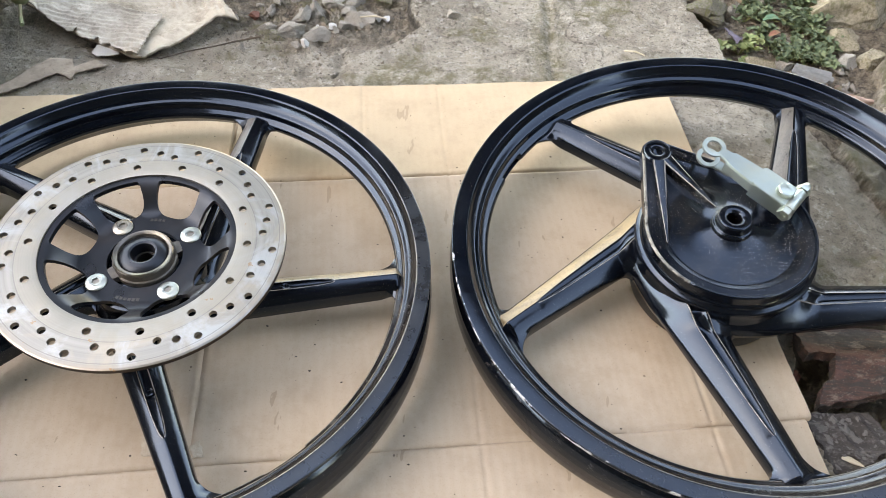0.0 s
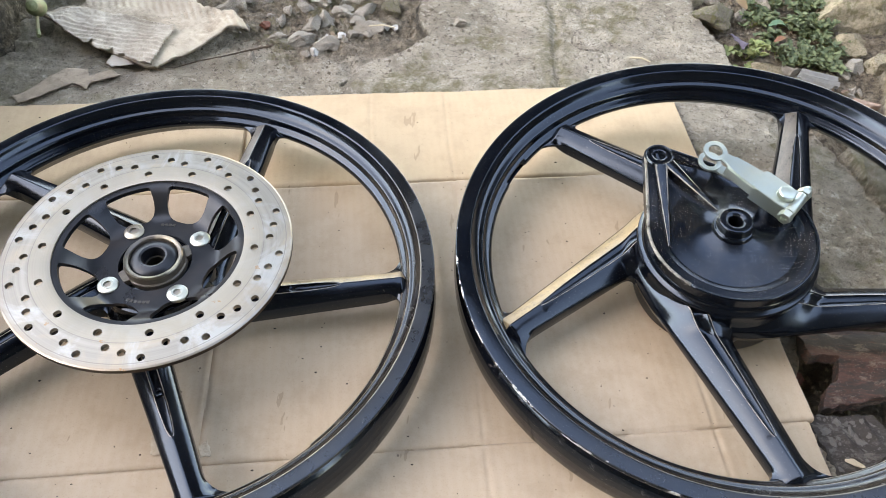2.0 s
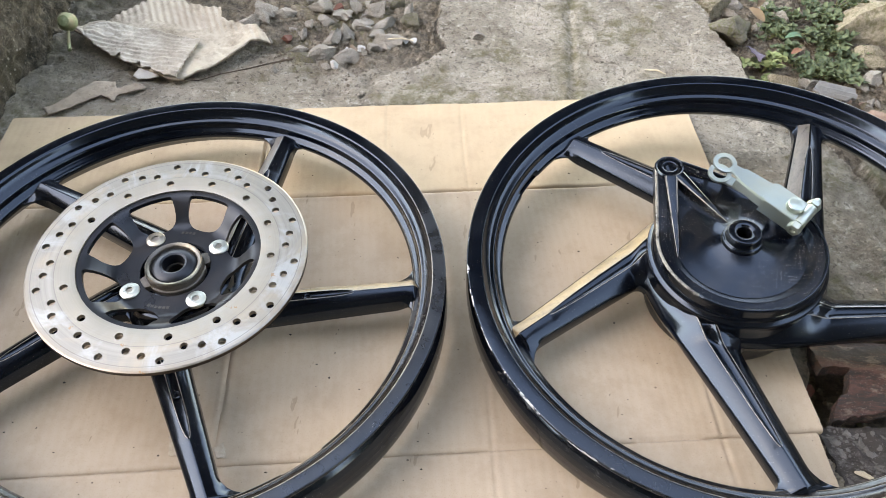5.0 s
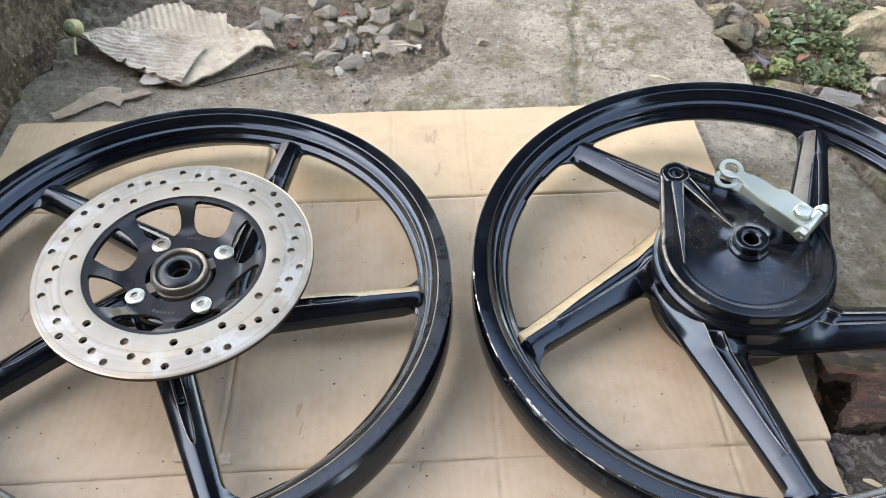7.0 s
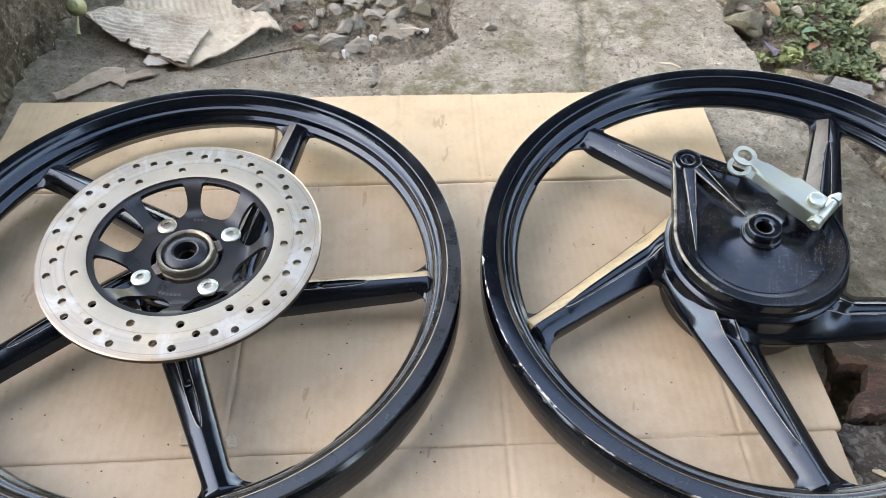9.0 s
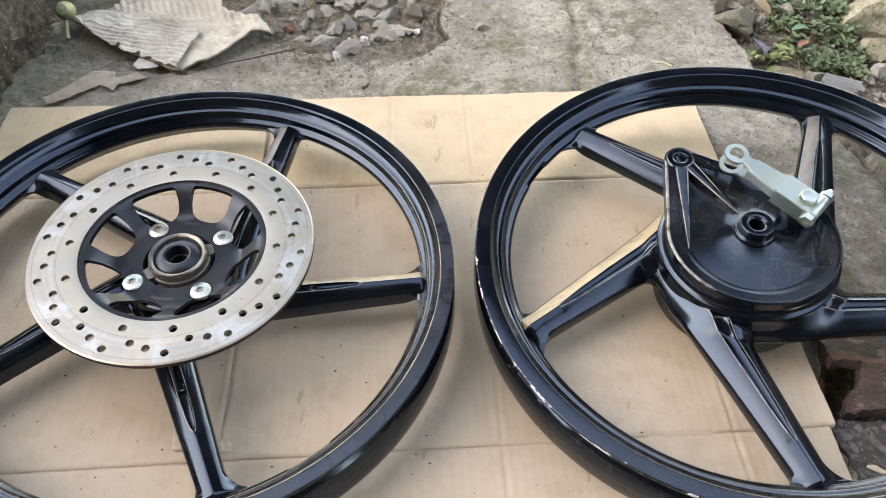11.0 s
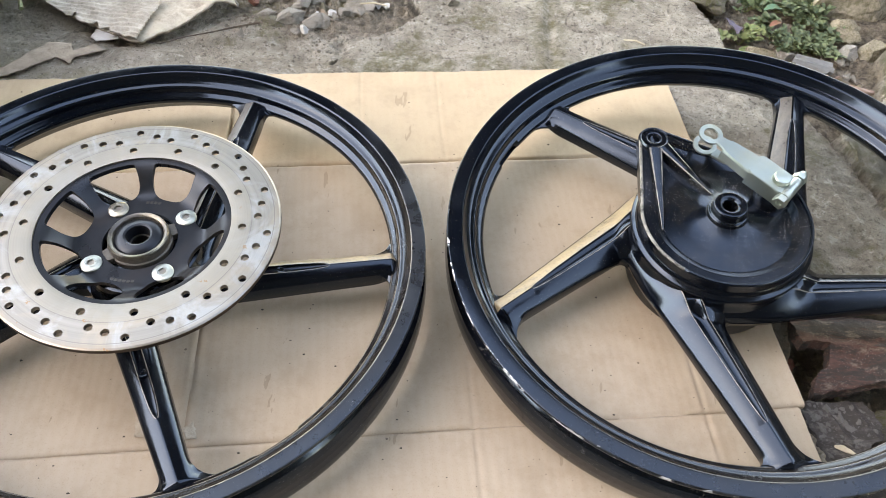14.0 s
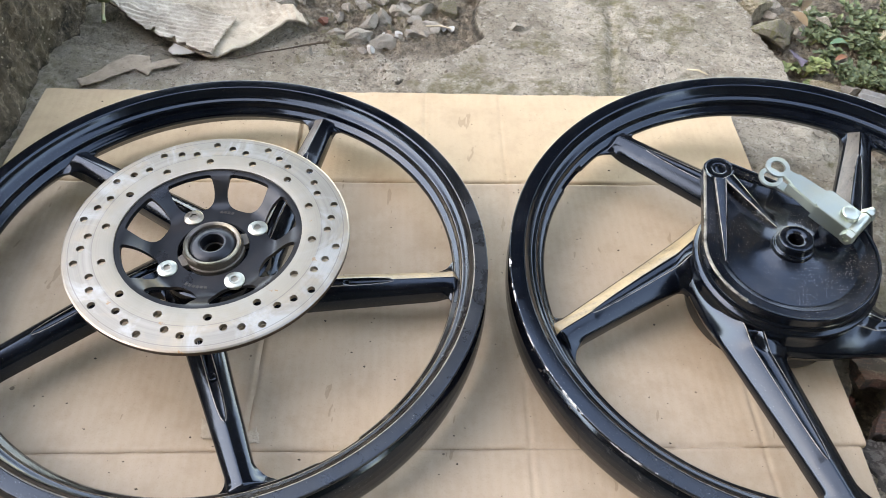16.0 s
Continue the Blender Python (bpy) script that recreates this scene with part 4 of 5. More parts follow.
        bm.faces.new(rows[0])
        bm.faces.new(rows[-1][::-1])
        rib = part("rib", bm, COVER, cover)
        rib.data.materials.append(WORN_GLINT_PAINT)
        rib.matrix_basis = pose(lug.x, lug.y, 0.0, 0, 0, math.degrees(math.atan2(axis.y, axis.x)))
    # brake arm on its cam
    pin = Vector((0.0404, 0.0222))
    arm_turn = math.degrees(math.atan2(0.0420, -0.0523))
    base = pose(pin.x, pin.y, 0.0300, 0, -9, arm_turn) @ Matrix.Diagonal((0.95, 1.0, 1.0, 1.0))
    bm = bmesh.new()
    outline = rounded([(-0.013, -0.0106), (0.028, -0.0104), (0.050, -0.0082), (0.056, -0.0056), (0.063, -0.0052), (0.063, 0.0052), (0.056, 0.0056), (0.050, 0.0082), (0.028, 0.0104), (-0.013, 0.0106)], 0.0025, 3)
    prism(bm, outline, 0.0, 0.0024)
    for sgn in (-1, 1):
        prism(bm, [(0.020, -0.0009), (0.054, -0.0009), (0.054, 0.0009), (0.020, 0.0009)], -0.0080, 0.0018, pose(0.0, sgn * 0.0122, 0, 0, 0, -sgn * 4.9))
    bmesh.ops.bevel(bm, geom=[e for e in bm.edges if e.calc_face_angle(0) > 1.2], offset=0.0006, segments=2, affect="EDGES")
    arm = part("brake_arm", bm, ZINC, root, "zinc-plated steel brake arm with a forked eye")
    arm.matrix_basis = base
    for dz, dy in ((0.0, 0.0), (-0.0175, -0.003)):
        bm = bmesh.new()
        lathe(bm, rounded([(0.0064, -0.0012), (0.0106, -0.0012), (0.0106, 0.0012), (0.0064, 0.0012)], 0.0005, 2), 40)
        eye = part("fork_eye", bm, ZINC, arm)
        eye.matrix_basis = pose(0.0712, dy, dz + 0.0011)
        if dz < 0:
            bm = bmesh.new()
            prism(bm, rounded([(0.046, -0.0085), (0.064, -0.0078), (0.064, 0.002), (0.046, 0.000)], 0.001, 2), -0.0187, -0.0163)
            prism(bm, [(0.044, -0.0090), (0.056, -0.0080), (0.056, -0.0064), (0.044, -0.0074)], -0.0187, 0.0)
            part("fork_web", bm, ZINC, arm)
    bm = bmesh.new()
    strap = [(-0.0112, -0.0114), (0.0230, -0.0118), (0.0262, -0.0100), (0.0268, 0.0), (0.0262, 0.0100), (0.0230, 0.0118), (-0.0112, 0.0114)]
    prism(bm, rounded(strap, 0.002, 3), 0.0024, 0.0044)
    for sgn in (-1, 1):
        prism(bm, [(-0.0150, -0.0010), (0.0240, -0.0010), (0.0240, 0.0010), (-0.0150, 0.0010)], -0.0105, 0.0038, pose(0, sgn * 0.0112, 0))
    prism(bm, rounded([(-0.0150, -0.0110), (0.0120, -0.0116), (0.0120, 0.0116), (-0.0150, 0.0110)], 0.003, 3), -0.0100, -0.0004)
    part("clamp", bm, ZINC, arm, "", 40)
    bm = bmesh.new()
    lathe(bm, rounded([(0.0028, -0.0118), (0.0056, -0.0118), (0.0056, 0.0122), (0.0028, 0.0122)], 0.0007, 2), 32)
    part("clamp_barrel", bm, ZINC, arm).matrix_basis = Matrix.Translation((-0.0112, 0, 0.0006)) @ pose(0, 0, 0, 90, 0, 0)
    bm = bmesh.new()
    teeth = []
    for i in range(72):
        a = 2 * math.pi * i / 72
        r = 0.0072 + (0.0004 if i % 2 else -0.0003)
        teeth.append((r * math.cos(a), r * math.sin(a)))
    prism(bm, teeth, -0.02, 0.0085)
    part("cam_serration", bm, ZINC, arm)
    bm = bmesh.new()
    lathe(bm, [(0.0, 0.0096), (0.0052, 0.0095), (0.0066, 0.0090), (0.0070, 0.0084), (0.0070, 0.0078)], 40, False)
    part("cam_cap", bm, ZINC, arm)
    bm = bmesh.new()
    lathe(bm, [(0.0, -0.0160), (0.0030, -0.0160), (0.0034, -0.0150), (0.0034, 0.0235), (0.0030, 0.0245), (0.0, 0.0245)], 24, False)
    bmesh.ops.remove_doubles(bm, verts=bm.verts, dist=1e-6)
    part("clamp_bolt", bm, ZINC, arm).matrix_basis = Matrix.Translation((-0.0112, 0, 0.0006)) @ pose(0, 0, 0, 90, 0, 0)
    bm = bmesh.new()
    lathe(bm, [(0.0030, 0.0140), (0.0058, 0.0140), (0.0062, 0.0148), (0.0062, 0.0190), (0.0052, 0.0200), (0.0030, 0.0200)], 6)
    part("nut", bm, ZINC, arm).matrix_basis = Matrix.Translation((-0.0112, 0, 0.0006)) @ pose(0, 0, 0, 90, 0, 0)
    bm = bmesh.new()
    lathe(bm, [(0.0030, -0.0190), (0.0058, -0.0190), (0.0062, -0.0182), (0.0062, -0.0130), (0.0052, -0.0120), (0.0030, -0.0120)], 6)
    part("bolt_head", bm, ZINC, arm).matrix_basis = Matrix.Translation((-0.0112, 0, 0.0006)) @ pose(0, 0, 0, 90, 0, 0)
    bm = bmesh.new()
    lathe(bm, [(0.0072, 0.004), (0.0150, 0.004), (0.0140, 0.0150), (0.0110, 0.0200), (0.0072, 0.0205)], 40)
    part("cam_boss", bm, COVER, cover).matrix_basis = pose(pin.x, pin.y, 0)
    return root


COVER = black_paint("black_paint_plate", None, 0.16, specks=0.151)
DUSTY = rough_mat("dusty_cast_grey", (0.025, 0.022, 0.019), (0.10, 0.085, 0.07), 60, None, 0.0005, 0.5)
RUBBER = rough_mat("black_rubber", (0.012, 0.012, 0.012), (0.03, 0.028, 0.026), 50, None, 0.0004, 0.5)
front_wheel()
rear_wheel()


# ---- loose things on the slab ----
def sheet(bm, outline, step, zf, thick):
    """A thin sheet of any outline, with relief zf(x, y)."""
    from mathutils import geometry
    xs, ys = [p[0] for p in outline], [p[1] for p in outline]
    dense = []
    for p, q in zip(outline, outline[1:] + outline[:1]):
        k = max(1, int(math.dist(p, q) / step))
        for i in range(k):
            t = i / k
            j = 0.35 * step * (1 if i else 0)
            dense.append((p[0] + (q[0] - p[0]) * t + random.uniform(-j, j), p[1] + (q[1] - p[1]) * t + random.uniform(-j, j)))
    pts = [Vector(p) for p in dense]
    ed = [(i, (i + 1) % len(dense)) for i in range(len(dense))]
    for x in np.arange(min(xs), max(xs), step):
        for y in np.arange(min(ys), max(ys), step):
            if inside((x, y), dense):
                pts.append(Vector((x, y)))
    vs, _, fs, *_ = geometry.delaunay_2d_cdt(pts, ed, [], 0, 1e-6)
    keep = [f for f in fs if inside(sum((vs[i] for i in f), Vector((0, 0))) / len(f), dense)]
    top = [bm.verts.new((v.x, v.y, zf(v.x, v.y))) for v in vs]
    low = [bm.verts.new((v.x, v.y, zf(v.x, v.y) - thick)) for v in vs]
    edges = {}
    for f in keep:
        bm.faces.new([top[i] for i in f])
        bm.faces.new([low[i] for i in reversed(f)])
        for i in range(len(f)):
            edges[(f[i], f[(i + 1) % len(f)])] = True
    for a, b in edges:
        if (b, a) not in edges:
            bm.faces.new((top[a], low[a], low[b], top[b]))
    bmesh.ops.delete(bm, geom=[v for v in bm.verts if not v.link_faces], context="VERTS")
    return bm


def paper_mat(name, a, b, stain):
    k = Mat(name, 0.9)
    c = k.mix(k.ramp(k.noise(12, 5), 0.35, 0.65), a, b)
    c = k.mix(k.math("MULTIPLY", k.ramp(k.noise(17, 9, 0.78), 0.47, 0.64), 0.8), c, stain)
    c = k.mix(k.math("MULTIPLY", k.math("LESS_THAN", k.voronoi(170), k.ramp(k.noise(15, 3), 0.4, 0.7, 0.0, 0.2)), 0.6), c, tuple(v * 0.5 for v in stain))
    k.put("Base Color", c)
    n = k.bump(k.noise(70, 8, 0.75), 0.004, 0.5)
    k.bump(k.noise(350, 4), 0.0006, 0.4, n)
    return k.m


OLD_CARD = paper_mat("weathered_cardboard", (0.35, 0.30, 0.24), (0.47, 0.415, 0.335), (0.14, 0.115, 0.085))
FLUTE_CARD = paper_mat("exposed_flutes", (0.40, 0.365, 0.31), (0.50, 0.465, 0.40), (0.19, 0.165, 0.13))
SCRAP = paper_mat("damp_paper", (0.23, 0.185, 0.14), (0.33, 0.275, 0.215), (0.13, 0.10, 0.075))
WHITE_SCRAP = paper_mat("pale_paper", (0.40, 0.38, 0.345), (0.48, 0.455, 0.42), (0.25, 0.22, 0.19))


def torn_cardboard():
    root = thing("torn_cardboard", pose(0, 0, 0), "torn weathered corrugated cardboard piece with exposed flutes, on concrete", "cardboard")
    whole = [(-0.525, 0.863), (-0.510, 0.878), (-0.485, 0.886), (-0.466, 0.925), (-0.448, 0.941), (-0.424, 0.957), (-0.421, 0.964), (-0.392, 0.939), (-0.346, 0.934), (-0.339, 0.911),
             (-0.321, 0.905), (-0.283, 0.887), (-0.260, 0.863), (-0.282, 0.855), (-0.319, 0.809), (-0.348, 0.770), (-0.358, 0.771), (-0.403, 0.790), (-0.449, 0.814)]
    upper = [(-0.521, 0.858), (-0.481, 0.880), (-0.434, 0.872), (-0.348, 0.848), (-0.352, 0.764), (-0.372, 0.774), (-0.388, 0.779), (-0.392, 0.790), (-0.403, 0.785), (-0.409, 0.797), (-0.417, 0.789), (-0.436, 0.800), (-0.441, 0.814), (-0.448, 0.804), (-0.455, 0.811), (-0.470, 0.822), (-0.492, 0.838)]

    def base(x, y):
        z = 0.006 + 0.006 * ns(x, y, 9, 41.0) + 0.010 * smooth(-0.33, -0.28, x) * smooth(0.80, 0.87, y) * (1 - smooth(-0.275, -0.255, x))
        if y > 0.895 - 0.25 * (x + 0.42) * (1 if x > -0.42 else -0.6):
            z += 0.0012 * math.sin((x * 0.85 + y * 0.4) * 2 * math.pi / 0.0085)
        z += 0.0022 * ns(x, y, 34, 46.0) - 0.0016 * (1 - smooth(0.0, 0.05, abs(ns(x, y, 13, 47.0, 3))))
        return max(z, 0.0045)

    def over(x, y):
        wave = 0.0009 * math.sin((y + 0.16 * x + 0.003 * ns(x, y, 20, 44.0)) * 2 * math.pi / 0.0082)
        curl = 0.005 * smooth(-0.40, -0.352, x) + 0.004 * ns(x, y, 14, 43.0)
        curl += 0.0030 * ns(x, y, 45, 48.0) - 0.0030 * (1 - smooth(0.004, 0.009, math.hypot(0.6 * (x + 0.474), y - 0.856)))
        return base(x, y) + 0.0048 + curl * 0.6 + 1.35 * wave * (0.35 + 0.65 * smooth(-0.35, 0.1, ns(x, y, 16, 45.0) + 0.9 * (0.84 - y) / 0.08))

    part("liner", sheet(bmesh.new(), whole, 0.0026, base, 0.0030), OLD_CARD, root, sharp=180)
    part("fluted_layer", sheet(bmesh.new(), upper, 0.0018, over, 0.0016), FLUTE_CARD, root, "pale exposed flutes", sharp=180)


def scrap(outline, mat, label, seed, lift=0.004):
    def z(x, y):
        return 0.0025 + 0.45 * lift * max(0.0, ns(x, y, 22, seed)) + 0.0006 * ns(x, y, 90, seed)

    ob = part("paper_scrap", sheet(bmesh.new(), outline, 0.004, z, 0.0009), mat, sharp=180)
    tagged(ob, label, "paper")


torn_cardboard()
scrap([(-0.495, 0.702), (-0.482, 0.690), (-0.470, 0.701), (-0.449, 0.722), (-0.437, 0.735), (-0.415, 0.725), (-0.417, 0.735), (-0.386, 0.755), (-0.403, 0.764), (-0.422, 0.749), (-0.430, 0.763), (-0.457, 0.760), (-0.471, 0.737), (-0.482, 0.715)], SCRAP, "torn damp brown paper scrap stuck to the concrete", 51.0)
scrap([(-0.412, 0.776), (-0.403, 0.769), (-0.380, 0.778), (-0.384, 0.786), (-0.398, 0.791), (-0.412, 0.792)], WHITE_SCRAP, "small pale torn paper scrap beside torn cardboard", 52.0)


BARK = rough_mat("dark_root", (0.03, 0.02, 0.014), (0.09, 0.065, 0.045), 80, None, 0.0008)
GREEN_BUD = rough_mat("green_bud", (0.13, 0.17, 0.075), (0.26, 0.29, 0.16), 50, (0.32, 0.22, 0.15), 0.0006, 0.6)
STRAW = rough_mat("dry_straw", (0.42, 0.35, 0.24), (0.6, 0.53, 0.4), 60, None, 0.0005)

pts = [(-0.352, 0.774, 0.004), (-0.329, 0.775, 0.003), (-0.303, 0.791, 0.004), (-0.275, 0.806, 0.003), (-0.252, 0.816, 0.005), (-0.224, 0.832, 0.004)]
tagged(part("root_twig", tube(bmesh.new(), pts, [0.0006, 0.0007, 0.0008, 0.0009, 0.0011, 0.0014]), BARK), "thin dark root twig lying on the concrete", "twig")
for a, b in (((-0.109, 0.887, 0.006), (-0.075, 0.889, 0.005)), ((0.225, 0.860, 0.003), (0.250, 0.853, 0.003)), ((0.600, 0.992, 0.024), (0.628, 0.954, 0.020)), ((0.607, 0.990, 0.026), (0.634, 0.957, 0.021))):
    mid = [(a[i] + b[i]) / 2 + (0.002 if i == 2 else 0.001) for i in range(3)]
    tagged(part("straw", tube(bmesh.new(), [a, mid, b], [0.0010, 0.0012, 0.0008]), STRAW), "dry pale straw stalk on the ground", "straw", "straw stalks")

bud = thing("green_bud", pose(-0.531, 0.880, 0.002), "pale green flower bud with a bent stem, fallen by the wall", "bud")
bm = bmesh.new()
lathe(bm, [(0.0001, 0.026), (0.006, 0.024), (0.0105, 0.016), (0.011, 0.009), (0.008, 0.002), (0.004, -0.002), (0.0001, -0.003)], 24, False)
part("head", bm, GREEN_BUD, bud).matrix_basis = pose(0.003, -0.012, 0.010, 50, 14, 0) @ Matrix.Scale(1.1, 4)
part("stem", tube(bmesh.new(), [(0.004, -0.014, 0.012), (0.006, -0.028, 0.011), (0.012, -0.046, 0.004), (0.020, -0.062, 0.003)], [0.0024, 0.0022, 0.0022, 0.0026]), GREEN_BUD, bud)


# ---- stones ----
def stone_mesh(seed, flat=0.6, sharpness=0.35):
    bm = bmesh.new()
    bmesh.ops.create_icosphere(bm, subdivisions=4, radius=0.5)
    rnd = random.Random(seed)
    cuts = [(Vector((rnd.uniform(-1, 1), rnd.uniform(-1, 1), rnd.uniform(-0.6, 1))).normalized(), rnd.uniform(0.17, 0.40)) for _ in range(11)]
    sx, sy = rnd.uniform(0.85, 1.3), rnd.uniform(0.7, 1.0)
    for v in bm.verts:
        for nrm, d in cuts:
            over = v.co.dot(nrm) - d
            if over > 0:
                v.co -= nrm * over * 0.94
        p = v.co + Vector((seed * 3.1, 0, 0))
        v.co *= 1 + sharpness * (0.55 * noise.fractal(p * 2.6, 0.7, 2.2, 6))
        v.co.x *= sx * 1.15
        v.co.y *= sy * 1.15
        v.co.z *= flat * 1.1
    me = bpy.data.meshes.new("stone")
    bmesh.ops.recalc_face_normals(bm, faces=bm.faces)
    bm.to_mesh(me)
    bm.free()
    me.shade_smooth()
    me.set_sharp_from_angle(angle=radians(24))
    return me


SHAPES = [stone_mesh(i + 20, 0.62 + 0.08 * (i % 4), 0.5) for i in range(12)]
for me in SHAPES:
    me.materials.append(STONE)
DARK_STONE = rough_mat("dark_mossy_stone", (0.07, 0.06, 0.045), (0.2, 0.18, 0.14), 25, (0.09, 0.09, 0.03))
BROWN_STONE = rough_mat("brown_sandstone", (0.20, 0.165, 0.11), (0.46, 0.39, 0.29), 30, (0.16, 0.145, 0.075), 0.008)
RED_PALE = rough_mat("worn_brick", (0.26, 0.16, 0.12), (0.45, 0.31, 0.24), 50)
RED = rough_mat("red_brick_bit", (0.11, 0.038, 0.028), (0.22, 0.082, 0.055), 50)
PALE = rough_mat("pale_pebble", (0.36, 0.35, 0.33), (0.54, 0.53, 0.50), 70, None, 0.001, 0.6)
TAN = rough_mat("tan_pebble", (0.22, 0.16, 0.11), (0.33, 0.25, 0.18), 60, None, 0.0008, 0.5)
own = {}


def stone(x, y, size, label, group, mat=None, lift=0.14, turn=None, stretch=(1, 1, 1), shape=None, z=None):
    rnd = random.Random(int(x * 7919 + y * 104729 + size * 1e5))
    k = rnd.randrange(12) if shape is None else shape
    me = SHAPES[k]
    if mat is not None:
        key = (k, mat.name)
        if key not in own:
            own[key] = SHAPES[k].copy()
            own[key].materials[0] = mat
        me = own[key]
    ob = new("stone", me)
    if z is None:
        z = ground_point(x, y)[0]
    m = pose(x, y, z + size * lift * stretch[2], rnd.uniform(-14, 14), rnd.uniform(-14, 14), rnd.uniform(0, 360) if turn is None else turn)
    ob.matrix_basis = m @ Matrix.Diagonal((size * 1.25 * stretch[0], size * 1.25 * stretch[1], size * 1.25 * stretch[2], 1))
    tagged(ob, label, "stone", group)


lump = new("brick", SHAPES[3].copy())
lump.data.materials[0] = RED_PALE
lump.parent = WALL_LEFT
lump.matrix_basis = pose(-0.553, 0.652, 0.100, 10, 70, 20) @ Matrix.Diagonal((0.07, 0.07, 0.06, 1))
GRAVEL = "rough grey broken stone on bare soil"
for x, y, d in ((-0.217, 0.974, 0.030), (-0.141, 0.984, 0.036), (-0.203, 0.941, 0.027), (-0.179, 0.960, 0.024), (-0.150, 0.934, 0.027), (-0.183, 0.899, 0.028), (-0.171, 0.915, 0.027), (-0.130, 0.923, 0.021),
                (-0.123, 0.950, 0.027), (-0.196, 0.866, 0.034), (-0.164, 0.865, 0.026), (-0.132, 0.893, 0.018), (-0.110, 0.906, 0.034), (-0.185, 0.841, 0.014), (-0.230, 0.911, 0.022), (-0.094, 0.986, 0.018)):
    stone(x, y, d * 0.84, GRAVEL, "broken stones")
for x, y, d in ((-0.292, 0.960, 0.030), (-0.266, 0.955, 0.024), (-0.288, 0.933, 0.027), (-0.306, 0.926, 0.021), (-0.269, 0.887, 0.012), (-0.172, 0.994, 0.021), (-0.248, 0.822, 0.010), (-0.185, 1.03, 0.03), (-0.24, 1.01, 0.026)):
    stone(x, y, d, GRAVEL, "broken stones")
for x, y, d in ((-0.220, 0.863, 0.030), (-0.087, 0.955, 0.024), (-0.114, 1.001, 0.027), (-0.158, 0.900, 0.012), (-0.055, 0.868, 0.008)):
    stone(x, y, d, "dark damp broken stone on bare soil", "broken stones", DARK_STONE)
for x, y, d in ((-0.247, 0.897, 0.014), (-0.193, 0.977, 0.016)):
    stone(x, y, d, "small reddish brick fragment on bare soil", "brick bits", RED)
for x, y, d, mt in ((-0.165, 0.883, 0.009, PALE), (-0.155, 0.885, 0.012, TAN), (-0.145, 0.887, 0.010, PALE), (-0.088, 0.913, 0.009, PALE), (-0.078, 0.914, 0.010, PALE), (-0.174, 0.845, 0.012, PALE)):
    stone(x, y, d, "small smooth brown pebble among gravel" if mt is TAN else "small white pebble among gravel", "pebbles", mt, 0.3)


more = random.Random(31)
for _ in range(26):
    x, y = more.gauss(-0.165, 0.055), more.gauss(0.935, 0.040)
    stone(x, y, more.uniform(0.008, 0.018), "small grey broken stone on bare soil", "broken stones", None, 0.2)


def grit(name, count, area, seed, size, mat, label):
    """Loose crumbs too many to count, in one mesh."""
    rnd = random.Random(seed)
    bm = bmesh.new()
    for _ in range(count):
        x, y = area(rnd)
        s = size * rnd.uniform(0.4, 1.0) ** 1.5
        z = ground_point(x, y)[0] - 0.001
        vs = [bm.verts.new((x + s * rnd.uniform(0.5, 1) * math.cos(a), y + s * rnd.uniform(0.5, 1) * math.sin(a), z)) for a in (0.2, 1.4, 2.7, 3.9, 5.2)]
        ap = bm.verts.new((x + s * rnd.uniform(-0.3, 0.3), y + s * rnd.uniform(-0.3, 0.3), z + s * rnd.uniform(0.6, 1.0)))
        for i in range(5):
            bm.faces.new((vs[i], vs[(i + 1) % 5], ap))
    tagged(part(name, bm, mat, sharp=20), label, "gravel", kind="stuff")


GRIT = rough_mat("brown_grit", (0.09, 0.075, 0.058), (0.30, 0.262, 0.21), 50, (0.13, 0.10, 0.075), 0.002)
grit("fine_gravel", 1100, lambda r: (r.gauss(-0.18, 0.07), r.gauss(0.92, 0.05)), 5, 0.0042, GRIT, "fine brown gravel scattered on the soil")
grit("soil_crumbs", 700, lambda r: (r.uniform(0.36, 0.54), r.uniform(0.76, 1.06)), 6, 0.005, GRIT, "fine brown gravel between the slabs")
grit("dark_crumbs", 500, lambda r: (r.uniform(0.335, 0.50), r.uniform(0.30, 0.475)), 7, 0.0055, DARK_STONE, "dark soil crumbs round the roof tiles")
grit("slab_grit", 350, lambda r: (r.uniform(-0.5, 0.6), r.uniform(0.62, 1.05)), 8, 0.0018, GRIT, "tiny stone crumbs scattered over the slab")


# ---- roof tiles and rubble beside the box ----
def tile_mat(name, body, soot, pale):
    """Fired clay, sooty in streaks along the tile, with pale scrapes and grit."""
    k = Mat(name, 0.92)
    c = k.mix(k.ramp(k.noise(26, 8, 0.75), 0.36, 0.64), tuple(v * 0.6 for v in body), body)
    c = k.mix(k.ramp(k.noise(60, 10, 0.8, k.stretch(0.18, 1.0, 1.0, 0.06), 0.3), 0.42, 0.52, 0.0, 0.95), c, soot)
    c = k.mix(k.ramp(k.noise(75, 8, 0.8, k.stretch(0.5, 1.0, 1.0, 0.1)), 0.54, 0.63, 0.0, 0.7), c, pale)
    grains = k.math("LESS_THAN", k.voronoi(420), 0.2)
    k.put("Base Color", k.mix(k.math("MULTIPLY", grains, 0.35), c, tuple(v * 1.3 for v in pale)))
    n = k.bump(k.noise(80, 10, 0.8), 0.006, 0.9)
    k.bump(k.noise(420, 5, 0.75), 0.0015, 0.8, n)
    return k.m


TILE = tile_mat("dirty_terracotta", (0.185, 0.098, 0.082), (0.066, 0.060, 0.058), (0.33, 0.255, 0.215))
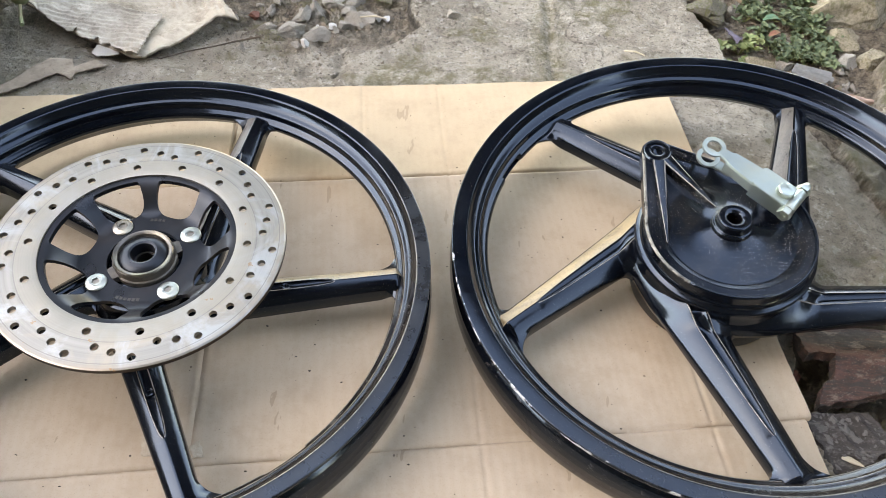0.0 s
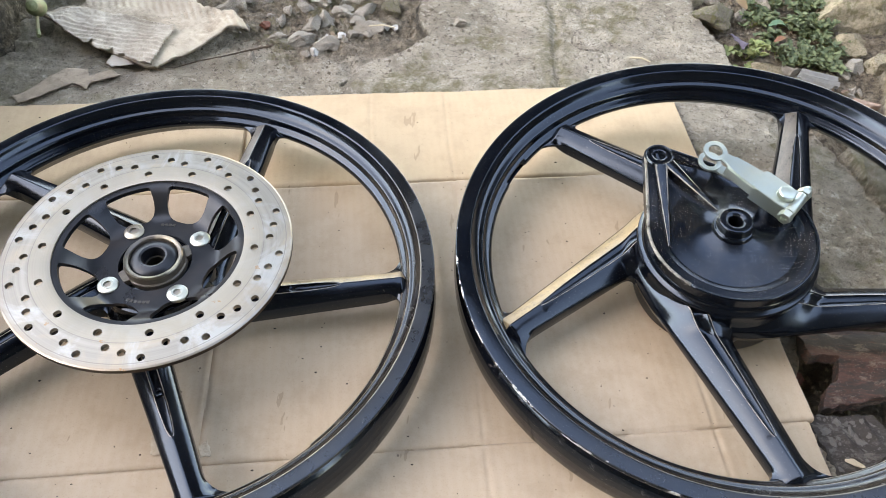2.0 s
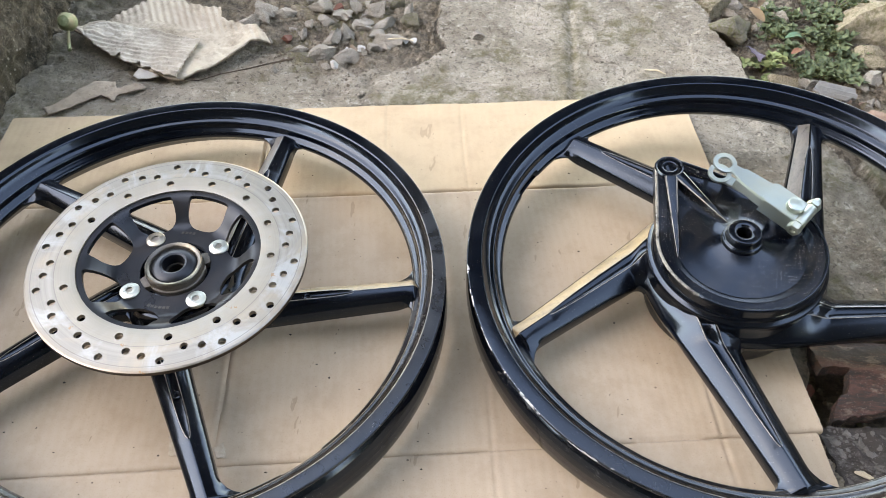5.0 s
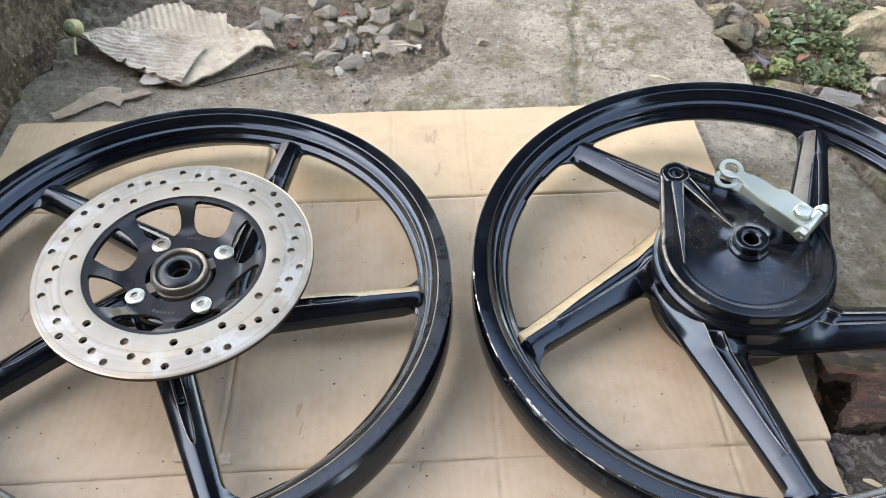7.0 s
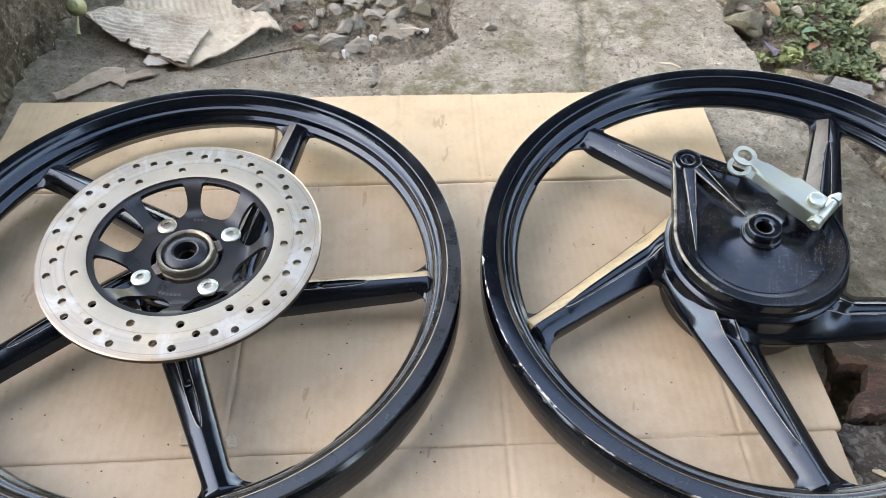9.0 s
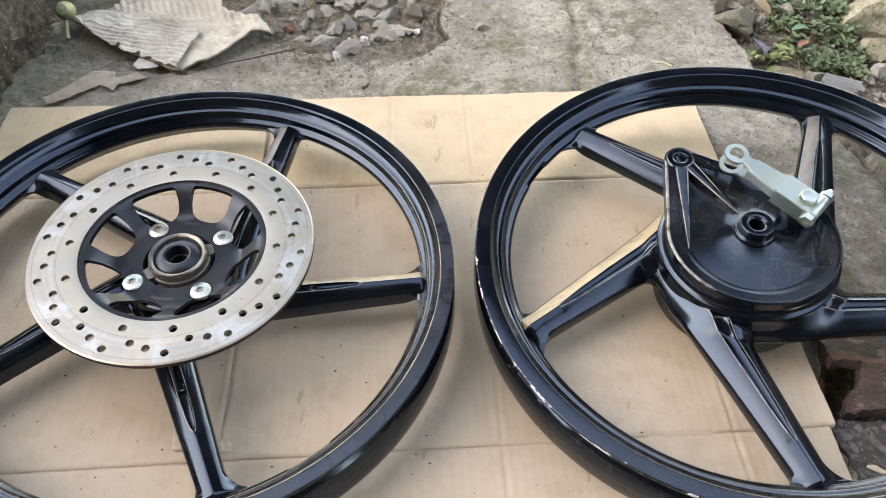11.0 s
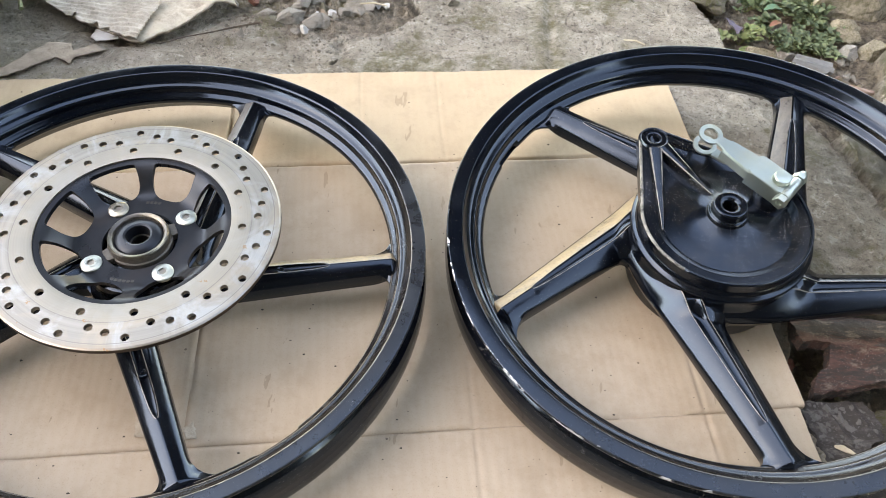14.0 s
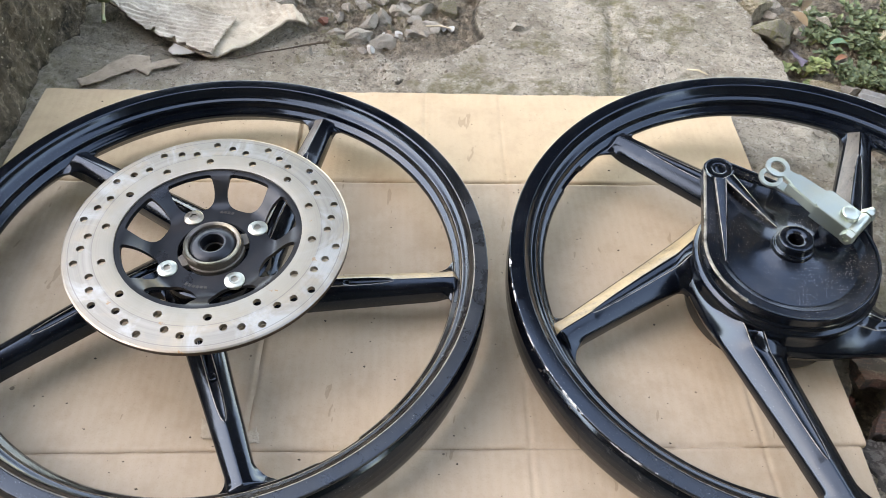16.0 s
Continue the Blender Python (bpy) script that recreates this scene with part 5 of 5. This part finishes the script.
DARK_TILE = tile_mat("blackened_tile", (0.14, 0.128, 0.118), (0.065, 0.057, 0.052), (0.22, 0.20, 0.18))


tops = {}


def roof_tile(outline, mid, half, peak, fall, mat, label, seed, grooves=0.0):
    def z(x, y):
        u = (y - mid) / half
        ridge = 0.004 * math.exp(-((u + 0.15) / 0.12) ** 2)
        return peak - fall * u * u + ridge - grooves * abs(math.sin((x + 0.35 * (y - mid) - 0.338) * math.pi / 0.027)) ** 0.7 + 0.0018 * ns(x, y, 60, seed, 6) + 0.003 * ns(x, y, 18, seed)

    tops[seed] = z
    ob = part("roof_tile", sheet(bmesh.new(), outline, 0.0032, z, 0.013), mat, sharp=45)
    tagged(ob, label, "roof tile", "broken roof tiles")


roof_tile([(0.337, 0.460), (0.395, 0.466), (0.450, 0.470), (0.456, 0.458), (0.463, 0.444), (0.455, 0.425), (0.446, 0.402), (0.400, 0.394), (0.350, 0.384), (0.352, 0.398), (0.360, 0.403), (0.364, 0.423), (0.350, 0.425), (0.339, 0.420)],
          0.428, 0.045, 0.006, 0.024, TILE, "broken dirty red clay roof tile lying in a soil gap", 61.0)
roof_tile([(0.338, 0.379), (0.370, 0.383), (0.398, 0.388), (0.405, 0.366), (0.402, 0.350), (0.380, 0.336), (0.361, 0.327), (0.343, 0.325), (0.339, 0.350)],
          0.352, 0.05, -0.016, 0.010, DARK_TILE, "blackened broken roof tile covered in crumbs", 62.0, 0.005)
roof_tile([(0.340, 0.335), (0.352, 0.330), (0.380, 0.300), (0.372, 0.288), (0.345, 0.285)], 0.31, 0.05, -0.026, 0.008, DARK_TILE, "blackened broken roof tile half under cardboard", 63.0)
stone(0.466, 0.428, 0.034, "broken red brick lump beside a roof tile", "brick bits", RED, 0.3, 20, (1, 0.9, 0.9))
stone(0.449, 0.462, 0.020, "orange tile splinter beside a roof tile", "brick bits", RED, 0.5)
stone(0.351, 0.406, 0.014, "small white chip in the soil by a roof tile", "pebbles", PALE, 0.6, None, (1, 0.8, 0.5))
stone(0.333, 0.412, 0.012, "small red brick chip at the cardboard edge", "brick bits", RED, 0.9)
DARK_Z = tops[62.0]
FLAKE_GREY = rough_mat("grey_tile_flake", (0.085, 0.080, 0.074), (0.22, 0.205, 0.19), 90, None, 0.001)
FLAKES = random.Random(12)
for i in range(70):
    x, y = FLAKES.uniform(0.344, 0.398), FLAKES.uniform(0.330, 0.382)
    d = FLAKES.uniform(0.002, 0.005) if i > 6 else FLAKES.uniform(0.007, 0.011)
    stone(x, y, d, "flat grey flake lying on the blackened tile", "tile flakes", FLAKE_GREY, 0.1, None, (1, 0.8, 0.35), None, DARK_Z(x, y))
stone(0.362, 0.337, 0.016, "pale wood splinter on the blackened tile", "tile flakes", STRAW, 0.2, 150, (1.2, 0.3, 0.25), None, DARK_Z(0.362, 0.337))
for x, y, d in ((0.440, 0.372, 0.05), (0.480, 0.380, 0.045), (0.455, 0.395, 0.03), (0.495, 0.42, 0.04), (0.500, 0.462, 0.036)):
    stone(x, y, d, "dark damp broken stone in the soil gap", "broken stones", DARK_STONE, 0.35)

# ---- rocks and weeds between the slabs ----
for x, y, d, mt, lb in ((0.358, 0.998, 0.060, DARK_STONE, "dark mossy broken block between the slabs"), (0.342, 1.067, 0.060, BROWN_STONE, "brown broken block between the slabs"),
                        (0.572, 1.035, 0.110, BROWN_STONE, "large brown weathered rock beside the weeds"), (0.562, 0.916, 0.047, BROWN_STONE, "square brown broken rock on the mossy slab"),
                        (0.534, 0.962, 0.048, BROWN_STONE, "brown rock ledge beside the weeds"), (0.519, 0.827, 0.034, RED_PALE, "flat pinkish broken stone on gravel"), (0.411, 0.887, 0.034, BROWN_STONE, "round brown stone among weeds"),
                        (0.490, 0.846, 0.022, BROWN_STONE, "small tan stone beside the grey shard")):
    stone(x, y, d * 0.85, lb, "rocks", mt, 0.22)
for x, y, d, lb in ((0.377, 1.082, 0.032, "grey broken stone"), (0.368, 1.052, 0.022, "grey broken stone"), (0.530, 0.912, 0.028, "grey rounded stone"), (0.645, 0.983, 0.030, "pale grey stone"), (0.703, 0.976, 0.026, "pale grey stone"),
                    (0.477, 0.884, 0.026, "pale grey stone"), (0.522, 0.800, 0.016, "pale flat stone"), (0.570, 0.812, 0.012, "small grey stone"), (0.565, 0.776, 0.012, "small grey stone"), (0.445, 0.903, 0.022, "pale grey stone"),
                    (0.406, 1.033, 0.02, "grey broken stone"), (0.436, 1.052, 0.024, "grey broken stone"), (0.42, 1.075, 0.02, "grey broken stone"), (0.52, 0.866, 0.014, "small grey stone"), (0.503, 0.828, 0.012, "small grey stone"), (0.512, 0.893, 0.016, "small grey stone")):
    stone(x, y, d, lb + " on the gravel between the slabs", "rocks")

rubble = random.Random(53)
for _ in range(46):
    x, y = rubble.uniform(0.462, 0.536), rubble.uniform(0.785, 0.868)
    kind = rubble.choice(((STONE, "small grey broken stone on the gravel between the slabs", "broken stones"), (RED_PALE, "small pinkish brick crumb on the gravel between the slabs", "brick bits"), (PALE, "small white pebble on the gravel between the slabs", "pebbles"), (BROWN_STONE, "small tan broken stone on the gravel between the slabs", "broken stones")))
    stone(x, y, rubble.uniform(0.005, 0.013), kind[1], kind[2], kind[0], 0.25)

SHARD = rough_mat("grey_fibre_cement", (0.13, 0.135, 0.135), (0.25, 0.255, 0.25), 40, (0.13, 0.125, 0.11), 0.002, 0.8)
bm = sheet(bmesh.new(), [(-0.034, -0.004), (-0.026, 0.017), (0.030, 0.014), (0.034, -0.002), (0.012, -0.018), (-0.022, -0.014)], 0.002, lambda x, y: 0.0024 * math.sin(y * 2 * math.pi / 0.011) + 0.0005 * ns(x, y, 90, 3), 0.005)
ob = part("cement_shard", bm, SHARD, sharp=40)
ob.matrix_basis = pose(0.463, 0.853, -0.006, 8, 4, -12) @ Matrix.Scale(0.78, 4)
tagged(ob, "grey ridged fibre-cement shard lying on gravel", "shard")


def leaf_mesh(name, length, width, fold, mat):
    bm = bmesh.new()
    rows = []
    for i in range(6):
        t = i / 5
        w = width * math.sin(math.pi * min(1.0, 0.06 + t * 0.94)) ** 0.8 * (1.1 - 0.45 * t)
        z = 0.25 * length * math.sin(t * 2.2) * fold
        rows.append([bm.verts.new((t * length, -w / 2, z + fold * w * 0.35)), bm.verts.new((t * length, 0, z)), bm.verts.new((t * length, w / 2, z + fold * w * 0.35))])
    for p, q in zip(rows, rows[1:]):
        for j in range(2):
            bm.faces.new((p[j], q[j], q[j + 1], p[j + 1]))
    me = bpy.data.meshes.new(name)
    bmesh.ops.recalc_face_normals(bm, faces=bm.faces)
    bm.to_mesh(me)
    bm.free()
    me.shade_smooth()
    me.materials.append(mat)
    return me


def leaf_mat(name, dark, light):
    k = Mat(name, 0.65)
    rnd = k.node("ShaderNodeObjectInfo").outputs["Random"]
    c = k.mix(rnd, dark, light)
    c = k.mix(k.math("MULTIPLY", k.ramp(k.noise(160, 4), 0.5, 0.75), 0.4), c, (0.22, 0.2, 0.08))
    k.put("Base Color", c)
    k.bump(k.noise(500, 3), 0.0006, 0.5)
    return k.m


LEAF_DARK = leaf_mat("weed_green", (0.020, 0.050, 0.024), (0.09, 0.135, 0.062))
LEAF_PALE = leaf_mat("weed_light_green", (0.09, 0.14, 0.045), (0.22, 0.26, 0.11))
STEM = rough_mat("weed_stem", (0.09, 0.12, 0.04), (0.2, 0.2, 0.08), 60, None, 0.0005)
LEAVES = [leaf_mesh("leaf", l, w, f, LEAF_DARK) for l, w, f in ((0.015, 0.010, 0.5), (0.012, 0.009, 0.35), (0.018, 0.011, 0.6))]
PALE_LEAVES = [leaf_mesh("leaf", l, w, f, LEAF_PALE) for l, w, f in ((0.018, 0.014, 0.5), (0.014, 0.011, 0.4), (0.020, 0.012, 0.6))]


WEED_RND = random.Random(77)


def weed(x, y, spread, tall, count, leaves, label, seed):
    rnd = random.Random(seed)
    root = thing("weed", pose(x, y, ground_point(x, y)[0] - 0.002), label, "weed", "weeds")
    for s in range(max(4, count // 6)):
        a, d, h = rnd.uniform(0, 6.28), spread * rnd.uniform(0.3, 1.0), tall * rnd.uniform(0.5, 1.0)
        tip = Vector((d * math.cos(a), d * math.sin(a), h * 0.6))
        mid = tip * 0.5 + Vector((0, 0, h * 0.55))
        path = [Vector((0, 0, 0)) * (1 - t) ** 2 + mid * 2 * t * (1 - t) + tip * t * t for t in (0, 0.25, 0.5, 0.75, 1)]
        part("stem", tube(bmesh.new(), [tuple(p) for p in path], [0.0009, 0.0008, 0.0007, 0.0006, 0.0005], 5), STEM, root)
        for _ in range(3 * count // max(4, count // 6) + 2):
            t = rnd.uniform(0.25, 1.0)
            p = mid * 2 * t * (1 - t) + tip * t * t
            ob = new("leaf", rnd.choice(leaves))
            ob.parent = root
            ob.matrix_basis = pose(p.x, p.y, p.z, rnd.uniform(-35, 35), rnd.uniform(-40, 15), rnd.uniform(0, 360)) @ Matrix.Scale(rnd.uniform(0.36, 0.72), 4)


DK, LT = "low dark green creeping weed between the slabs", "low light green weed with broad leaves"
for i, (x, y, sp, h, c, lv, lb) in enumerate(((0.393, 0.924, 0.034, 0.035, 30, PALE_LEAVES, LT), (0.395, 0.893, 0.028, 0.022, 18, PALE_LEAVES, LT), (0.489, 0.985, 0.045, 0.035, 46, LEAVES, DK), (0.522, 0.965, 0.040, 0.035, 40, LEAVES, DK),
                                             (0.459, 1.015, 0.042, 0.030, 36, LEAVES, DK), (0.431, 0.975, 0.036, 0.032, 32, LEAVES, DK), (0.528, 1.085, 0.050, 0.050, 40, LEAVES, DK), (0.449, 0.925, 0.034, 0.024, 26, LEAVES, DK),
                                             (0.500, 0.935, 0.032, 0.026, 30, LEAVES, DK), (0.425, 1.02, 0.03, 0.022, 20, LEAVES, DK), (0.49, 1.05, 0.045, 0.035, 34, LEAVES, DK))):
    weed(x, y, sp, h, c, lv, lb, 100 + i)
for i in range(36):
    y = WEED_RND.uniform(0.90, 1.10)
    weed(along([(0.9, 0.40), (1.1, 0.42)], y) + WEED_RND.uniform(0, 0.105), y, 0.032, 0.024, 18, LEAVES, DK, 300 + i)

DRY = leaf_mat("dry_leaf", (0.10, 0.065, 0.038), (0.18, 0.12, 0.07))
RUSTY = leaf_mat("orange_leaf", (0.17, 0.065, 0.038), (0.24, 0.10, 0.06))
BROAD = leaf_mat("broad_green_leaf", (0.04, 0.11, 0.06), (0.07, 0.15, 0.08))
PURPLE = paper_mat("faded_purple_plastic", (0.075, 0.065, 0.095), (0.11, 0.095, 0.13), (0.05, 0.045, 0.045))
for m, mt, l, w, lb in ((pose(0.395, 1.03, 0.004, 25, -10, 75), DRY, 0.038, 0.015, "curled dry tan leaf among the stones"), (pose(0.402, 1.005, -0.004, -20, -5, 130), DRY, 0.03, 0.014, "curled dry tan leaf among the stones"), (pose(0.412, 0.903, 0.012, 10, -8, 15), RUSTY, 0.015, 0.009, "withered orange leaf on the weeds"),
                        (pose(0.402, 0.915, 0.026, -10, 4, -5), BROAD, 0.022, 0.018, "single broad green leaf over the weeds")):
    ob = new("fallen_leaf", leaf_mesh("fallen_leaf", l, w, 0.8, mt))
    ob.matrix_basis = m
    tagged(ob, lb, "leaf", "fallen leaves")
ob = part("plastic_scrap", sheet(bmesh.new(), [(0.370, 0.950), (0.384, 0.953), (0.392, 0.930), (0.384, 0.918), (0.377, 0.934)], 0.003, lambda x, y: -0.012 + 0.006 * ns(x, y, 40, 71), 0.0008), PURPLE, sharp=180)
tagged(ob, "crumpled faded purple plastic scrap in the soil", "plastic scrap")

# ---- small marks on the box ----
TAPE = paper_mat("torn_tape", (0.40, 0.335, 0.26), (0.46, 0.40, 0.32), (0.25, 0.19, 0.13))
for pts, lb in (([(-0.201, 0.301), (-0.196, 0.284), (-0.187, 0.284), (-0.191, 0.294)], "torn bit of pale paper tape stuck to cardboard"), ([(-0.163, 0.294), (-0.158, 0.285), (-0.150, 0.287), (-0.156, 0.300)], "torn bit of brown tape stuck to cardboard")):
    ob = part("tape_scrap", sheet(bmesh.new(), pts, 0.002, lambda x, y: 0.0085 + 0.001 * ns(x, y, 60, 8), 0.0006), TAPE, sharp=180)
    tagged(ob, lb, "tape", "tape scraps")
CRUMB = rough_mat("dark_crumb", (0.02, 0.016, 0.012), (0.07, 0.055, 0.04), 90, None, 0.0006)
rnd = random.Random(21)
bm = bmesh.new()
for i in range(330):
    a, b, r = rnd.uniform(0.02, 0.77), rnd.uniform(0.02, 0.58), 0.0004 + 0.0008 * rnd.random() ** 3
    if i < 3:
        a, b, r = ((0.464, 0.225, 0.0030), (0.470, 0.229, 0.0024), (0.441, 0.400, 0.0022))[i]
    p = BOX_O + BOX_U * a + BOX_V * b
    z = box_z(a, b) + 0.0006
    vs = [bm.verts.new((p.x + r * rnd.uniform(0.6, 1.6) * math.cos(k * 1.257), p.y + r * rnd.uniform(0.5, 1) * math.sin(k * 1.257), z)) for k in range(5)]
    ap = bm.verts.new((p.x, p.y, z + r * 0.8))
    for k in range(5):
        bm.faces.new((vs[k], vs[(k + 1) % 5], ap))
tagged(part("dirt_crumbs", bm, CRUMB), "tiny dark dirt crumbs scattered over the cardboard", "crumbs", kind="stuff")
